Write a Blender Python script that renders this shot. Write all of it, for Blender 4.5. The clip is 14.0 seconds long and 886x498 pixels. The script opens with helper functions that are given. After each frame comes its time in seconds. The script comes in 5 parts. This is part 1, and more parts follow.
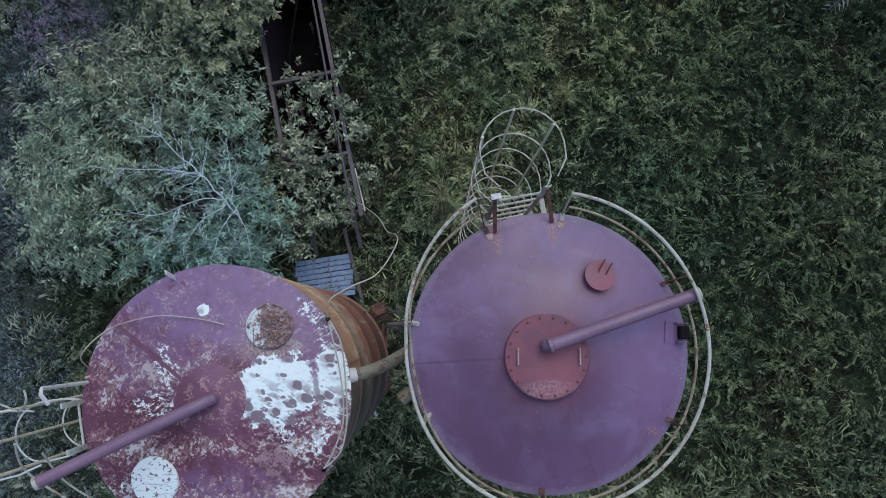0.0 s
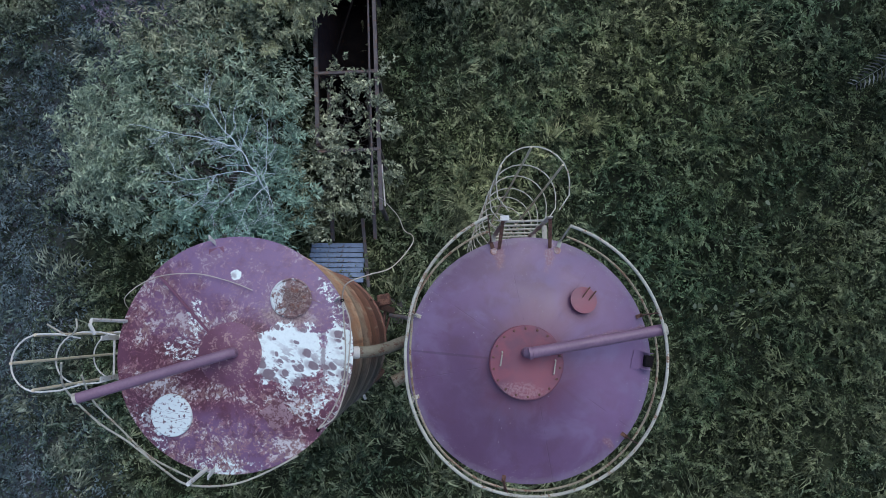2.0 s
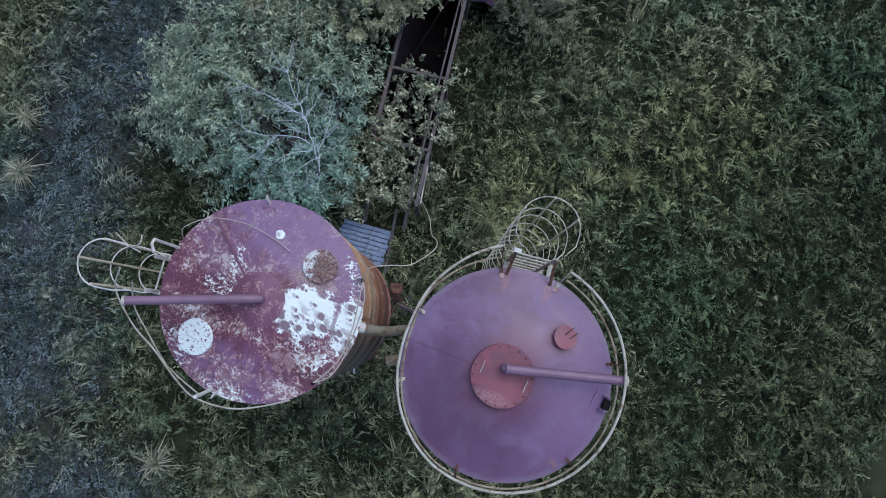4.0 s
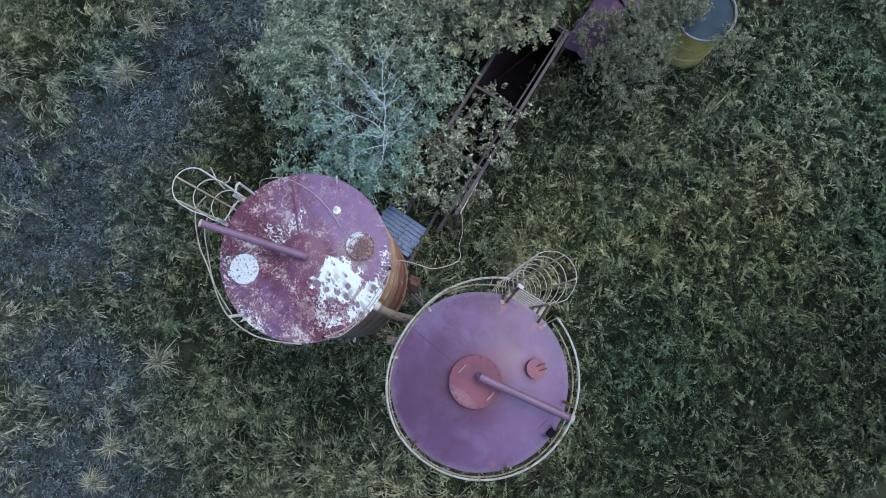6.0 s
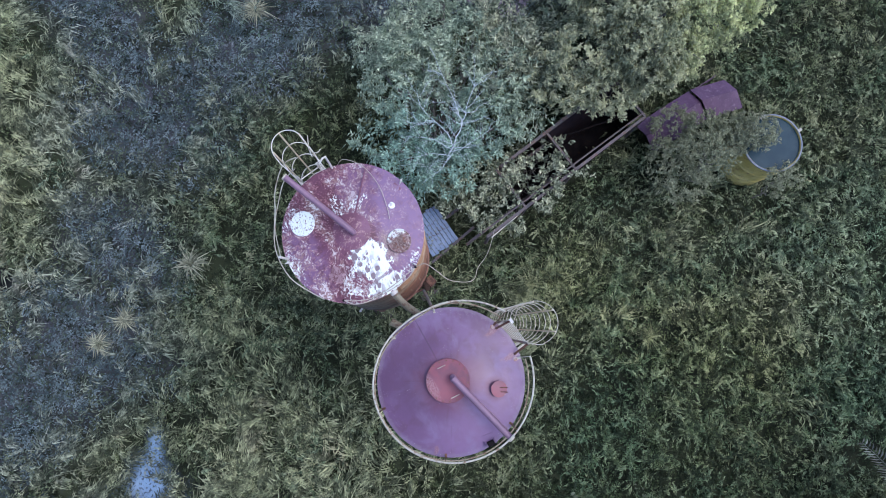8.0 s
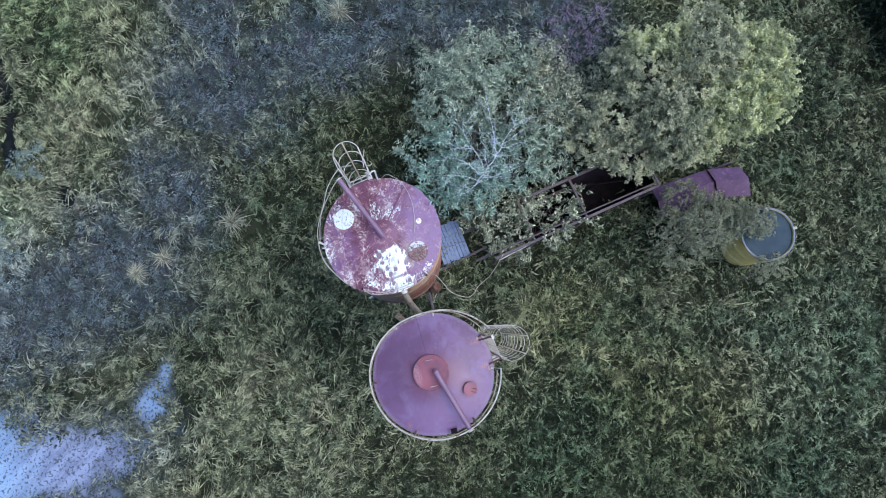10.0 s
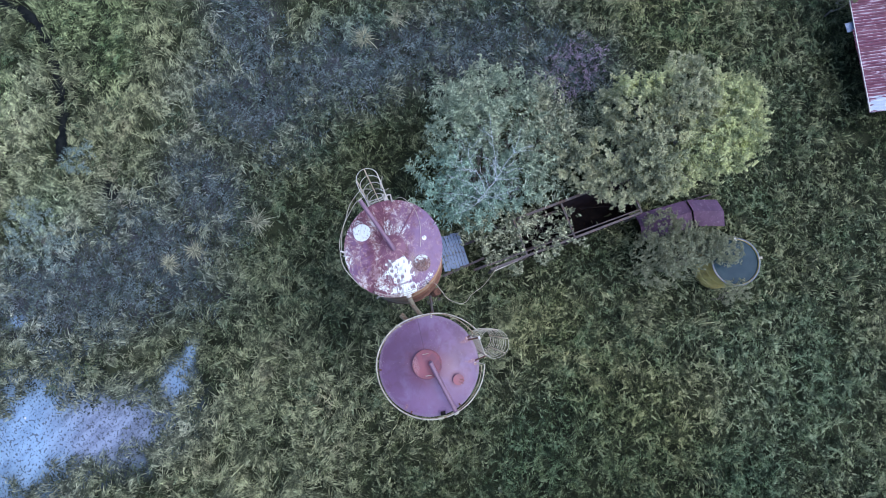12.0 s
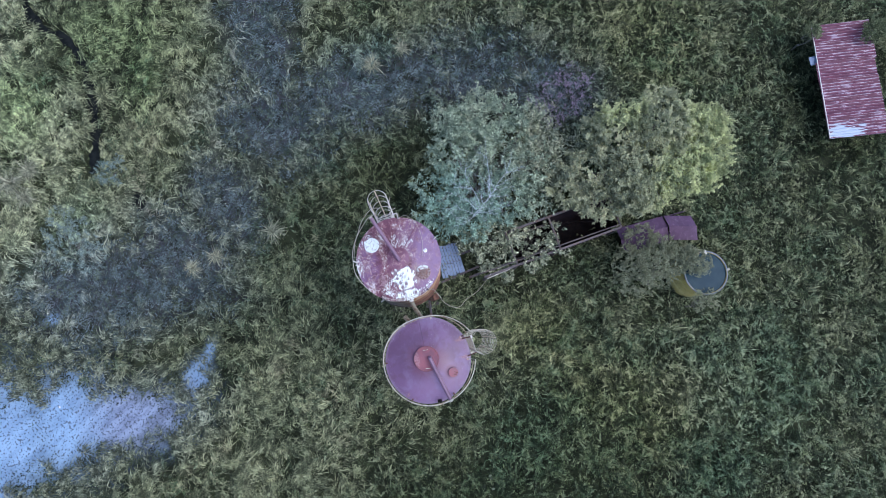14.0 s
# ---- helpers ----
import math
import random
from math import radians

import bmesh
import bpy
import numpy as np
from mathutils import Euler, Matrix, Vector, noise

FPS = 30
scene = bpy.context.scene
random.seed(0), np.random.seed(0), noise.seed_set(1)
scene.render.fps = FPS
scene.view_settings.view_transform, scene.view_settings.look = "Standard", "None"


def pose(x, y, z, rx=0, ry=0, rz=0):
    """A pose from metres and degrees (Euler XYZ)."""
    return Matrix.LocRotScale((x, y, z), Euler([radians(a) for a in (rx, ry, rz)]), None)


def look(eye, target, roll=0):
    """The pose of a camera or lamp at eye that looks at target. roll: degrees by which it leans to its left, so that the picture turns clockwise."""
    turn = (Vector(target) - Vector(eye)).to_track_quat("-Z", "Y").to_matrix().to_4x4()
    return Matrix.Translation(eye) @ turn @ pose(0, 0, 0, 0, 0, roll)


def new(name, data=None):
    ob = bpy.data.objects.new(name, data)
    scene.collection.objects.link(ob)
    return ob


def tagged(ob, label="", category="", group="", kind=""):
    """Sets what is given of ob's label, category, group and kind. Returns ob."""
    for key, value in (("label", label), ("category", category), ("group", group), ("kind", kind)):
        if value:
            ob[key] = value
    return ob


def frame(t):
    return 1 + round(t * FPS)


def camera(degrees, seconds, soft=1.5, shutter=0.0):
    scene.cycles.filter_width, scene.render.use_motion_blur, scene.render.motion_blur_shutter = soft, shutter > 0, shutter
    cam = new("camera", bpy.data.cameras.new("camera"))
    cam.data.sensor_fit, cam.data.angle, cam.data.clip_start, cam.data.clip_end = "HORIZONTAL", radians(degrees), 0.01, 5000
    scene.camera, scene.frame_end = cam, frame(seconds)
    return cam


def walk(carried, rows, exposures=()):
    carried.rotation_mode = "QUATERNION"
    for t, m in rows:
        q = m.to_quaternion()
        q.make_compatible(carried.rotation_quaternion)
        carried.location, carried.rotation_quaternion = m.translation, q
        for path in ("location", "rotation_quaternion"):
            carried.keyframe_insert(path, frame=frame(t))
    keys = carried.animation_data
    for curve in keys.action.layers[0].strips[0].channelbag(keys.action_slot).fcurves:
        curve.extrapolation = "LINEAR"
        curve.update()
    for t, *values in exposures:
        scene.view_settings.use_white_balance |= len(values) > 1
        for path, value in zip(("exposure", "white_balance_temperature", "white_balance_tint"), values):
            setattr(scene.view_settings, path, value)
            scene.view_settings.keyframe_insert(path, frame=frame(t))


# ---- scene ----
cam = camera(69.51, 14.0, soft=0.85)
# seconds, x, y, z, tilt forward from straight down, lean, heading
ROWS = [
    (0, 0, 0, 17.546, 6.633, -0.362, 0),
    (0.5, -0.001, -0.013, 17.733, 6.655, -0.405, 1.628),
    (1, -0.002, -0.028, 17.945, 6.679, -0.456, 3.585),
    (1.5, -0.003, -0.043, 18.171, 6.703, -0.507, 6.202),
    (2, -0.004, -0.056, 18.401, 6.725, -0.549, 9.172),
    (2.5, -0.003, -0.066, 18.627, 6.744, -0.573, 12.572),
    (3, 0.001, -0.072, 18.849, 6.759, -0.57, 16.711),
    (5.5, 0.065, -0.038, 20.528, 6.76, -0.092, 37.898),
    (6, 0.075, -0.026, 20.941, 6.761, -0.014, 43.3),
    (6.5, 0.08, -0.016, 21.387, 6.768, 0.017, 49.532),
    (7, 0.078, -0.008, 21.857, 6.782, -0.009, 55.264),
    (7.5, 0.072, 0, 22.349, 6.801, -0.073, 60.138),
    (8, 0.063, 0.008, 22.841, 6.822, -0.154, 64.468),
    (8.5, 0.056, 0.019, 23.382, 6.842, -0.229, 68.708),
    (9, 0.052, 0.034, 23.973, 6.859, -0.278, 72.375),
    (11.5, 0.066, 0.161, 27.408, 6.91, -0.269, 80.814),
    (12, 0.085, 0.167, 28.115, 6.97, -0.298, 80.963),
    (12.5, 0.11, 0.165, 28.815, 7.052, -0.34, 81.112),
    (13, 0.14, 0.159, 29.505, 7.145, -0.39, 81.3),
    (13.5, 0.17, 0.151, 30.196, 7.241, -0.441, 81.474),
    (14, 0.198, 0.146, 30.901, 7.332, -0.489, 81.663),
]
EXPOSURES = [(0.0, -0.08, 5600, 9.5), (3.0, 0.02, 5590, 12), (5.5, 0.25, 5590, 15.0), (7.0, 0.46, 5600, 16.5), (9.0, 0.71, 5570, 18.5), (11.5, 0.69, 5530, 17.5), (14.0, 0.62, 5580, 16)]
walk(cam, [(t, pose(x, y, z, 0, 0, head) @ pose(0, 0, 0, tilt, 0, 0) @ pose(0, 0, 0, 0, lean, 0)) for t, x, y, z, tilt, lean, head in ROWS], EXPOSURES)

# ---- light: an even overcast evening sky with a weak, wide sun ----
world = bpy.data.worlds.new("sky")
scene.world = world
world.use_nodes = True
wn = world.node_tree
sky = wn.nodes.new("ShaderNodeTexSky")
sky.sky_type, sky.sun_disc = "NISHITA", False
sky.sun_elevation, sky.sun_rotation = radians(62), radians(20)
sky.air_density, sky.dust_density, sky.ozone_density = 1.0, 3.0, 1.5
wn.nodes["Background"].inputs["Strength"].default_value = 0.15
wn.links.new(sky.outputs[0], wn.nodes["Background"].inputs["Color"])
sun = new("sun", bpy.data.lights.new("sun", "SUN"))
sun.data.energy, sun.data.angle, sun.data.color = 0.7, radians(50), (1.0, 0.97, 0.93)
# the sky's sun_rotation turns clockwise from +y
sun_way = Vector((math.sin(radians(20)) * math.cos(radians(62)), math.cos(radians(20)) * math.cos(radians(62)), math.sin(radians(62))))
sun.matrix_world = look(sun_way * 60, (0, 0, 0))


# ---- material helpers ----
class Nodes:
    """A short way to write node trees."""

    def __init__(self, name):
        self.mat = bpy.data.materials.new(name)
        self.mat.use_nodes = True
        self.t = self.mat.node_tree
        self.bsdf = self.t.nodes["Principled BSDF"]

    def put(self, socket, value):
        if isinstance(value, bpy.types.NodeSocket):
            self.t.links.new(value, socket)
        elif isinstance(value, (tuple, list)):
            socket.default_value = tuple(value) + (1.0,) * (len(socket.default_value) - len(value))
        else:
            socket.default_value = value

    def make(self, kind, out=0, **ins):
        n = self.t.nodes.new(kind)
        for k, v in ins.items():
            key = int(k[1:]) if k[0] == "i" and k[1:].isdigit() else k.replace("_", " ")
            self.put(n.inputs[key], v)
        return n.outputs[out]

    def coord(self, which="Object"):
        return self.t.nodes.new("ShaderNodeTexCoord").outputs[which]

    def place(self):
        return self.t.nodes.new("ShaderNodeNewGeometry").outputs["Position"]

    def island(self):
        return self.t.nodes.new("ShaderNodeNewGeometry").outputs["Random Per Island"]

    def rand(self):
        return self.t.nodes.new("ShaderNodeObjectInfo").outputs["Random"]

    def noise(self, vec, scale, detail=4.0, rough=0.55, dist=0.0):
        return self.make("ShaderNodeTexNoise", 0, Vector=vec, Scale=scale, Detail=detail, Roughness=rough, Distortion=dist)

    def cells(self, vec, scale):
        """Voronoi cells: distance from the centre, and a random value for each cell."""
        n = self.t.nodes.new("ShaderNodeTexVoronoi")
        self.put(n.inputs["Vector"], vec)
        n.inputs["Scale"].default_value = scale
        return n.outputs["Distance"], self.split(n.outputs["Color"])[0]

    def shift(self, vec, by, amount=1.0):
        """vec moved by a colour (less one half) times amount, or by a fixed step."""
        n = self.t.nodes.new("ShaderNodeVectorMath")
        n.operation = "ADD"
        self.put(n.inputs[0], vec)
        if isinstance(by, tuple):
            n.inputs[1].default_value = by
        else:
            a = self.t.nodes.new("ShaderNodeVectorMath")
            a.operation = "MULTIPLY_ADD"
            self.put(a.inputs[0], by)
            a.inputs[1].default_value, a.inputs[2].default_value = (amount,) * 3, (-0.5 * amount,) * 3
            self.put(n.inputs[1], a.outputs[0])
        return n.outputs[0]

    def colour_noise(self, vec, scale, detail=3.0):
        return self.make("ShaderNodeTexNoise", 1, Vector=vec, Scale=scale, Detail=detail)

    def stretch(self, vec, sx, sy, sz, loc=(0, 0, 0), rot=(0, 0, 0)):
        n = self.t.nodes.new("ShaderNodeMapping")
        self.put(n.inputs["Vector"], vec)
        n.inputs["Scale"].default_value, n.inputs["Location"].default_value, n.inputs["Rotation"].default_value = (sx, sy, sz), loc, rot
        return n.outputs[0]

    def ramp(self, value, lo, hi, a=0.0, b=1.0, smooth=True):
        n = self.t.nodes.new("ShaderNodeMapRange")
        n.interpolation_type = "SMOOTHSTEP" if smooth else "LINEAR"
        self.put(n.inputs["Value"], value)
        for k, v in (("From Min", lo), ("From Max", hi), ("To Min", a), ("To Max", b)):
            self.put(n.inputs[k], v)
        return n.outputs[0]

    def math(self, op, a, b=0.0):
        n = self.t.nodes.new("ShaderNodeMath")
        n.operation = op
        self.put(n.inputs[0], a)
        self.put(n.inputs[1], b)
        return n.outputs[0]

    def mix(self, fac, a, b):
        n = self.t.nodes.new("ShaderNodeMix")
        n.data_type = "RGBA"
        self.put(n.inputs[0], fac)
        self.put(n.inputs[6], a)
        self.put(n.inputs[7], b)
        return n.outputs[2]

    def split(self, vec):
        n = self.t.nodes.new("ShaderNodeSeparateXYZ")
        self.put(n.inputs[0], vec)
        return n.outputs

    def blob(self, vec, x, y, rx, ry, turn=0.0, edge=0.25, ragged=None, amount=0.0):
        """1 inside an ellipse in the xy plane, 0 outside, with a soft or ragged rim."""
        n = self.t.nodes.new("ShaderNodeVectorMath")
        n.operation = "SUBTRACT"
        self.put(n.inputs[0], vec)
        n.inputs[1].default_value = (x, y, 0)
        p = self.stretch(n.outputs[0], 1, 1, 0, rot=(0, 0, -radians(turn)))
        p = self.stretch(p, 1 / rx, 1 / ry, 0)
        ln = self.t.nodes.new("ShaderNodeVectorMath")
        ln.operation = "LENGTH"
        self.put(ln.inputs[0], p)
        d = ln.outputs["Value"]
        if ragged is not None:
            d = self.math("ADD", d, self.math("MULTIPLY", self.math("SUBTRACT", ragged, 0.5), amount))
        return self.ramp(d, 1.0 + edge, 1.0 - edge)

    def bump(self, height, strength=0.3, distance=0.01):
        n = self.t.nodes.new("ShaderNodeBump")
        n.inputs["Strength"].default_value, n.inputs["Distance"].default_value = strength, distance
        self.put(n.inputs["Height"], height)
        self.put(self.bsdf.inputs["Normal"], n.outputs[0])

    def done(self, color, rough=0.6, metal=0.0, spec=0.5):
        self.put(self.bsdf.inputs["Base Color"], color)
        self.put(self.bsdf.inputs["Roughness"], rough)
        self.put(self.bsdf.inputs["Metallic"], metal)
        self.put(self.bsdf.inputs["Specular IOR Level"], spec)
        return self.mat


def metal_paint(name, a, b, rust=(0.16, 0.055, 0.025), wear=0.62, rough=0.42, scale=1.0, spec=0.5):
    """Old paint on steel: blotches, fine grain and rust where the paint has gone."""
    n = Nodes(name)
    c = n.coord()
    big, fine = n.noise(c, 1.3 * scale, 3), n.noise(c, 22 * scale, 5, 0.65)
    col = n.mix(n.ramp(big, 0.35, 0.65), a, b)
    col = n.mix(n.ramp(fine, 0.35, 0.75, 0.0, 0.35), col, tuple(v * 0.6 for v in a))
    worn = n.ramp(n.math("ADD", n.math("MULTIPLY", fine, 0.55), n.math("MULTIPLY", n.noise(c, 4 * scale, 4), 0.6)), wear, wear + 0.07)
    col = n.mix(worn, col, rust)
    n.bump(n.math("ADD", fine, worn), 0.25, 0.004)
    return n.done(col, n.ramp(fine, 0.2, 0.8, rough - 0.08, rough + 0.15), spec=spec)


def roof_paint():
    """Red-oxide roof paint gone violet-grey: bluish dust, paler towards one side and darker towards the other, rust
    round the fittings, chips towards the edge.
    """
    n = Nodes("violet_roof_paint")
    c = n.coord()
    big, mid, fine, dust = n.noise(c, 1.1, 4), n.noise(c, 4.5, 5, 0.6), n.noise(c, 60, 5, 0.7), n.noise(c, 2.3, 5, 0.6, 0.6)
    col = n.mix(n.ramp(big, 0.36, 0.64), (0.128, 0.066, 0.122), (0.178, 0.100, 0.190))
    col = n.mix(n.ramp(mid, 0.46, 0.66, 0, 0.55), col, (0.132, 0.064, 0.098))
    # paler violet towards +x
    bloom = n.blob(c, 1.0, 0.15, 0.70, 1.0, 15, 0.75, dust, 0.9)
    col = n.mix(n.math("MULTIPLY", bloom, 0.55), col, (0.236, 0.140, 0.250))
    col = n.mix(n.ramp(dust, 0.46, 0.66, 0, 0.55), col, (0.222, 0.160, 0.262))
    # darker towards -x and -y
    dark_side = n.blob(c, -0.35, -0.65, 0.80, 0.50, -25, 0.8, dust, 1.1)
    col = n.mix(n.math("MULTIPLY", dark_side, 0.6), col, (0.100, 0.050, 0.092))
    col = n.mix(n.ramp(fine, 0.55, 0.8, 0, 0.25), col, (0.22, 0.15, 0.21))
    ang = n.t.nodes.new("ShaderNodeTexGradient")
    ang.gradient_type = "RADIAL"
    n.put(ang.inputs[0], c)
    ln = n.t.nodes.new("ShaderNodeVectorMath")
    ln.operation = "LENGTH"
    n.put(ln.inputs[0], n.stretch(c, 1, 1, 0))
    rad = ln.outputs["Value"]
    ray = n.make("ShaderNodeCombineXYZ", 0, X=n.math("MULTIPLY", ang.outputs["Fac"], 30), Y=n.math("MULTIPLY", rad, 1.2))
    streak = n.noise(ray, 1.0, 4)
    col = n.mix(n.math("MULTIPLY", n.ramp(streak, 0.50, 0.72, 0, 0.45), n.ramp(rad, 1.25, 0.3)), col, (0.12, 0.055, 0.075))
    weld = n.blob(c, -0.85, -0.09, 0.50, 0.012, 4, 0.5, mid, 1.2)
    col = n.mix(n.math("MULTIPLY", weld, 0.38), col, (0.055, 0.03, 0.045))
    # rust bleeding out round the cover and the small hatch
    for x, y, r, share in ((-0.02, -0.10, 0.47, 0.55), (0.02, 0.30, 0.30, 0.4), (0.43, 0.64, 0.19, 0.6)):
        col = n.mix(n.math("MULTIPLY", n.blob(c, x, y, r, r, 0, 0.35, mid, 0.9), share), col, (0.150, 0.050, 0.070))
    # weld seams of the plates, faint
    saw = n.math("FRACT", n.math("ADD", n.math("MULTIPLY", ang.outputs["Fac"], 8.0), 0.07))
    seam = n.math("MULTIPLY", n.ramp(n.math("MULTIPLY", n.math("ABSOLUTE", n.math("SUBTRACT", saw, 0.5)), rad), 0.008, 0.002), n.ramp(mid, 0.45, 0.6))
    col = n.mix(n.math("MULTIPLY", seam, 0.25), col, (0.10, 0.05, 0.075))
    # worn grey rim and chips
    rim = n.ramp(n.math("ADD", rad, n.math("MULTIPLY", n.noise(c, 9, 5, 0.7), 0.16)), 1.27, 1.33)
    col = n.mix(n.math("MULTIPLY", rim, 0.35), col, (0.28, 0.23, 0.27))
    chip = n.math("MULTIPLY", n.ramp(n.noise(c, 70, 3, 0.6), 0.66, 0.70), n.ramp(n.math("ADD", rad, n.math("MULTIPLY", mid, 0.5)), 1.3, 1.5))
    col = n.mix(chip, col, (0.55, 0.48, 0.50))
    # flaked paint and rust at the feet of the ladder bars and rail posts, run marks below the gauge
    for x, y, rx, ry, turn in ((0.06, 1.08, 0.045, 0.13, 0), (-0.47, 1.03, 0.05, 0.14, 8), (1.10, 0.47, 0.10, 0.04, 20), (0.93, -0.72, 0.07, 0.04, -35), (0.80, 0.36, 0.30, 0.045, 18)):
        stain = n.blob(c, x, y, rx, ry, turn, 0.5, n.noise(c, 17, 4, 0.7), 2.6)
        col = n.mix(n.math("MULTIPLY", stain, 0.5), col, n.mix(n.ramp(fine, 0.48, 0.62), (0.24, 0.085, 0.07), (0.46, 0.35, 0.33)))
    speck = n.math("MULTIPLY", n.ramp(n.noise(c, 48, 2), 0.73, 0.76), n.ramp(n.noise(c, 3, 2), 0.5, 0.6))
    col = n.mix(speck, col, (0.5, 0.46, 0.48))
    n.bump(n.math("ADD", n.math("MULTIPLY", mid, 0.8), n.math("SUBTRACT", n.math("MULTIPLY", fine, 0.25), seam)), 0.3, 0.008)
    return n.done(col, n.ramp(dust, 0.3, 0.7, 0.30, 0.52))


def flaking_roof():
    """The older silo's roof: maroon and violet paint, flaked pink and white along the fall, with a large pitted chalk-white patch towards one edge."""
    n = Nodes("flaking_maroon_roof")
    c = n.coord()
    big, mid, fine = n.noise(c, 1.1, 3), n.noise(c, 6.5, 5, 0.62), n.noise(c, 34, 5, 0.7)
    ang = n.t.nodes.new("ShaderNodeTexGradient")
    ang.gradient_type = "RADIAL"
    n.put(ang.inputs[0], c)
    ln = n.t.nodes.new("ShaderNodeVectorMath")
    ln.operation = "LENGTH"
    n.put(ln.inputs[0], n.stretch(c, 1, 1, 0))
    rad = ln.outputs["Value"]
    # flakes drawn out along the fall of the roof
    ray = n.make("ShaderNodeCombineXYZ", 0, X=n.math("MULTIPLY", ang.outputs["Fac"], 58), Y=n.math("MULTIPLY", rad, 4.6))
    flake = n.noise(n.shift(ray, n.colour_noise(c, 9, 4), 3.2), 1.5, 5, 0.65)
    col = n.mix(n.ramp(big, 0.35, 0.65), (0.105, 0.030, 0.042), (0.150, 0.052, 0.085))
    violet = n.blob(c, 0.0, 1.0, 1.25, 0.55, -12, 0.35, mid, 0.6)
    violet = n.math("MAXIMUM", violet, n.math("MULTIPLY", n.blob(c, 0.85, 0.62, 0.45, 0.5, 0, 0.4, mid, 0.8), 0.8))
    violet = n.math("MAXIMUM", violet, n.math("MULTIPLY", n.blob(c, -0.45, 0.66, 0.78, 0.50, 30, 0.35, mid, 0.8), 0.6))
    plum = n.blob(c, 0.15, -1.0, 0.75, 0.35, 0, 0.4, mid, 0.8)
    col = n.mix(n.math("MAXIMUM", violet, n.math("MULTIPLY", plum, 0.7)), col, (0.208, 0.124, 0.222))
    col = n.mix(n.math("MULTIPLY", n.ramp(mid, 0.48, 0.66, 0, 0.6), n.math("SUBTRACT", 1.0, n.math("MULTIPLY", violet, 0.6))), col, (0.095, 0.026, 0.034))
    # bare hub round the pipe's foot
    part_ = n.math("MULTIPLY", n.math("SUBTRACT", 1.0, n.math("MULTIPLY", violet, 0.7)), n.ramp(n.math("ADD", rad, n.math("MULTIPLY", mid, 0.2)), 0.36, 0.52))
    zone = n.noise(c, 2.6, 3)
    rough_mix = n.math("ADD", n.math("ADD", n.math("MULTIPLY", flake, 0.48), n.math("MULTIPLY", fine, 0.26)), n.math("MULTIPLY", zone, 0.32))
    pink = n.math("MULTIPLY", n.ramp(rough_mix, 0.505, 0.565), part_)
    col = n.mix(n.math("MULTIPLY", pink, 0.72), col, n.mix(n.ramp(zone, 0.4, 0.6), (0.36, 0.17, 0.19), (0.34, 0.21, 0.17)))
    white_f = n.math("MULTIPLY", n.ramp(n.math("ADD", n.math("MULTIPLY", rough_mix, 0.7), n.math("MULTIPLY", n.noise(c, 11, 5, 0.7, 1.0), 0.36)), 0.580, 0.612), part_)
    col = n.mix(n.math("MULTIPLY", white_f, 0.75), col, n.mix(n.ramp(zone, 0.42, 0.58), (0.56, 0.44, 0.40), (0.72, 0.69, 0.65)))
    # brown litter stain under the second hatch
    brown = n.blob(c, 0.52, 0.50, 0.26, 0.12, 0, 0.5, n.noise(c, 18, 4, 0.7), 1.6)
    col = n.mix(n.math("MULTIPLY", brown, 0.75), col, n.mix(n.ramp(fine, 0.4, 0.6), (0.17, 0.10, 0.085), (0.40, 0.31, 0.27)))
    rag = n.ramp(n.math("ADD", n.math("MULTIPLY", n.noise(c, 10, 5, 0.72), 0.75), n.math("MULTIPLY", fine, 0.25)), 0.36, 0.64, 0.0, 1.0, False)
    parts = [
        n.blob(c, 0.62, 0.08, 0.42, 0.33, 12, 0.04, rag, 0.50),
        n.blob(c, 1.14, 0.14, 0.165, 0.40, 8, 0.06, rag, 0.8),
        n.blob(c, -0.14, 0.86, 0.065, 0.055, 0, 0.1, rag, 0.5),
    ]
    # thinner patches, broken up along the fall
    broken = [
        n.blob(c, 0.99, 0.80, 0.12, 0.24, 38, 0.2, rag, 1.0),
        n.blob(c, -0.47, 0.30, 0.09, 0.20, 20, 0.2, rag, 1.0),
        n.blob(c, -0.34, 0.25, 0.05, 0.20, 35, 0.2, rag, 1.0),
        n.blob(c, -0.52, -0.04, 0.20, 0.14, 10, 0.2, rag, 1.0),
        n.blob(c, 0.10, -1.22, 0.36, 0.10, 4, 0.3, rag, 1.0),
        n.blob(c, -0.72, -0.95, 0.10, 0.26, 40, 0.3, rag, 1.0),
        n.blob(c, 0.90, -0.38, 0.34, 0.20, -20, 0.4, rag, 1.0),
    ]
    white = parts[0]
    for m in parts[1:]:
        white = n.math("MAXIMUM", white, m)
    thin = broken[0]
    for m in broken[1:]:
        thin = n.math("MAXIMUM", thin, m)
    dashes = n.ramp(n.math("ADD", n.math("MULTIPLY", flake, 0.6), n.math("MULTIPLY", n.noise(c, 24, 4, 0.7), 0.4)), 0.50, 0.545)
    white = n.math("MAXIMUM", white, n.math("MULTIPLY", thin, dashes))
    # pits where the white has come off, each with a soft grey smear to one side
    warped = n.shift(n.stretch(c, 1, 1, 0, rot=(0, 0, 0.5)), n.colour_noise(c, 16, 3), 0.045)
    pits = None
    smear = None
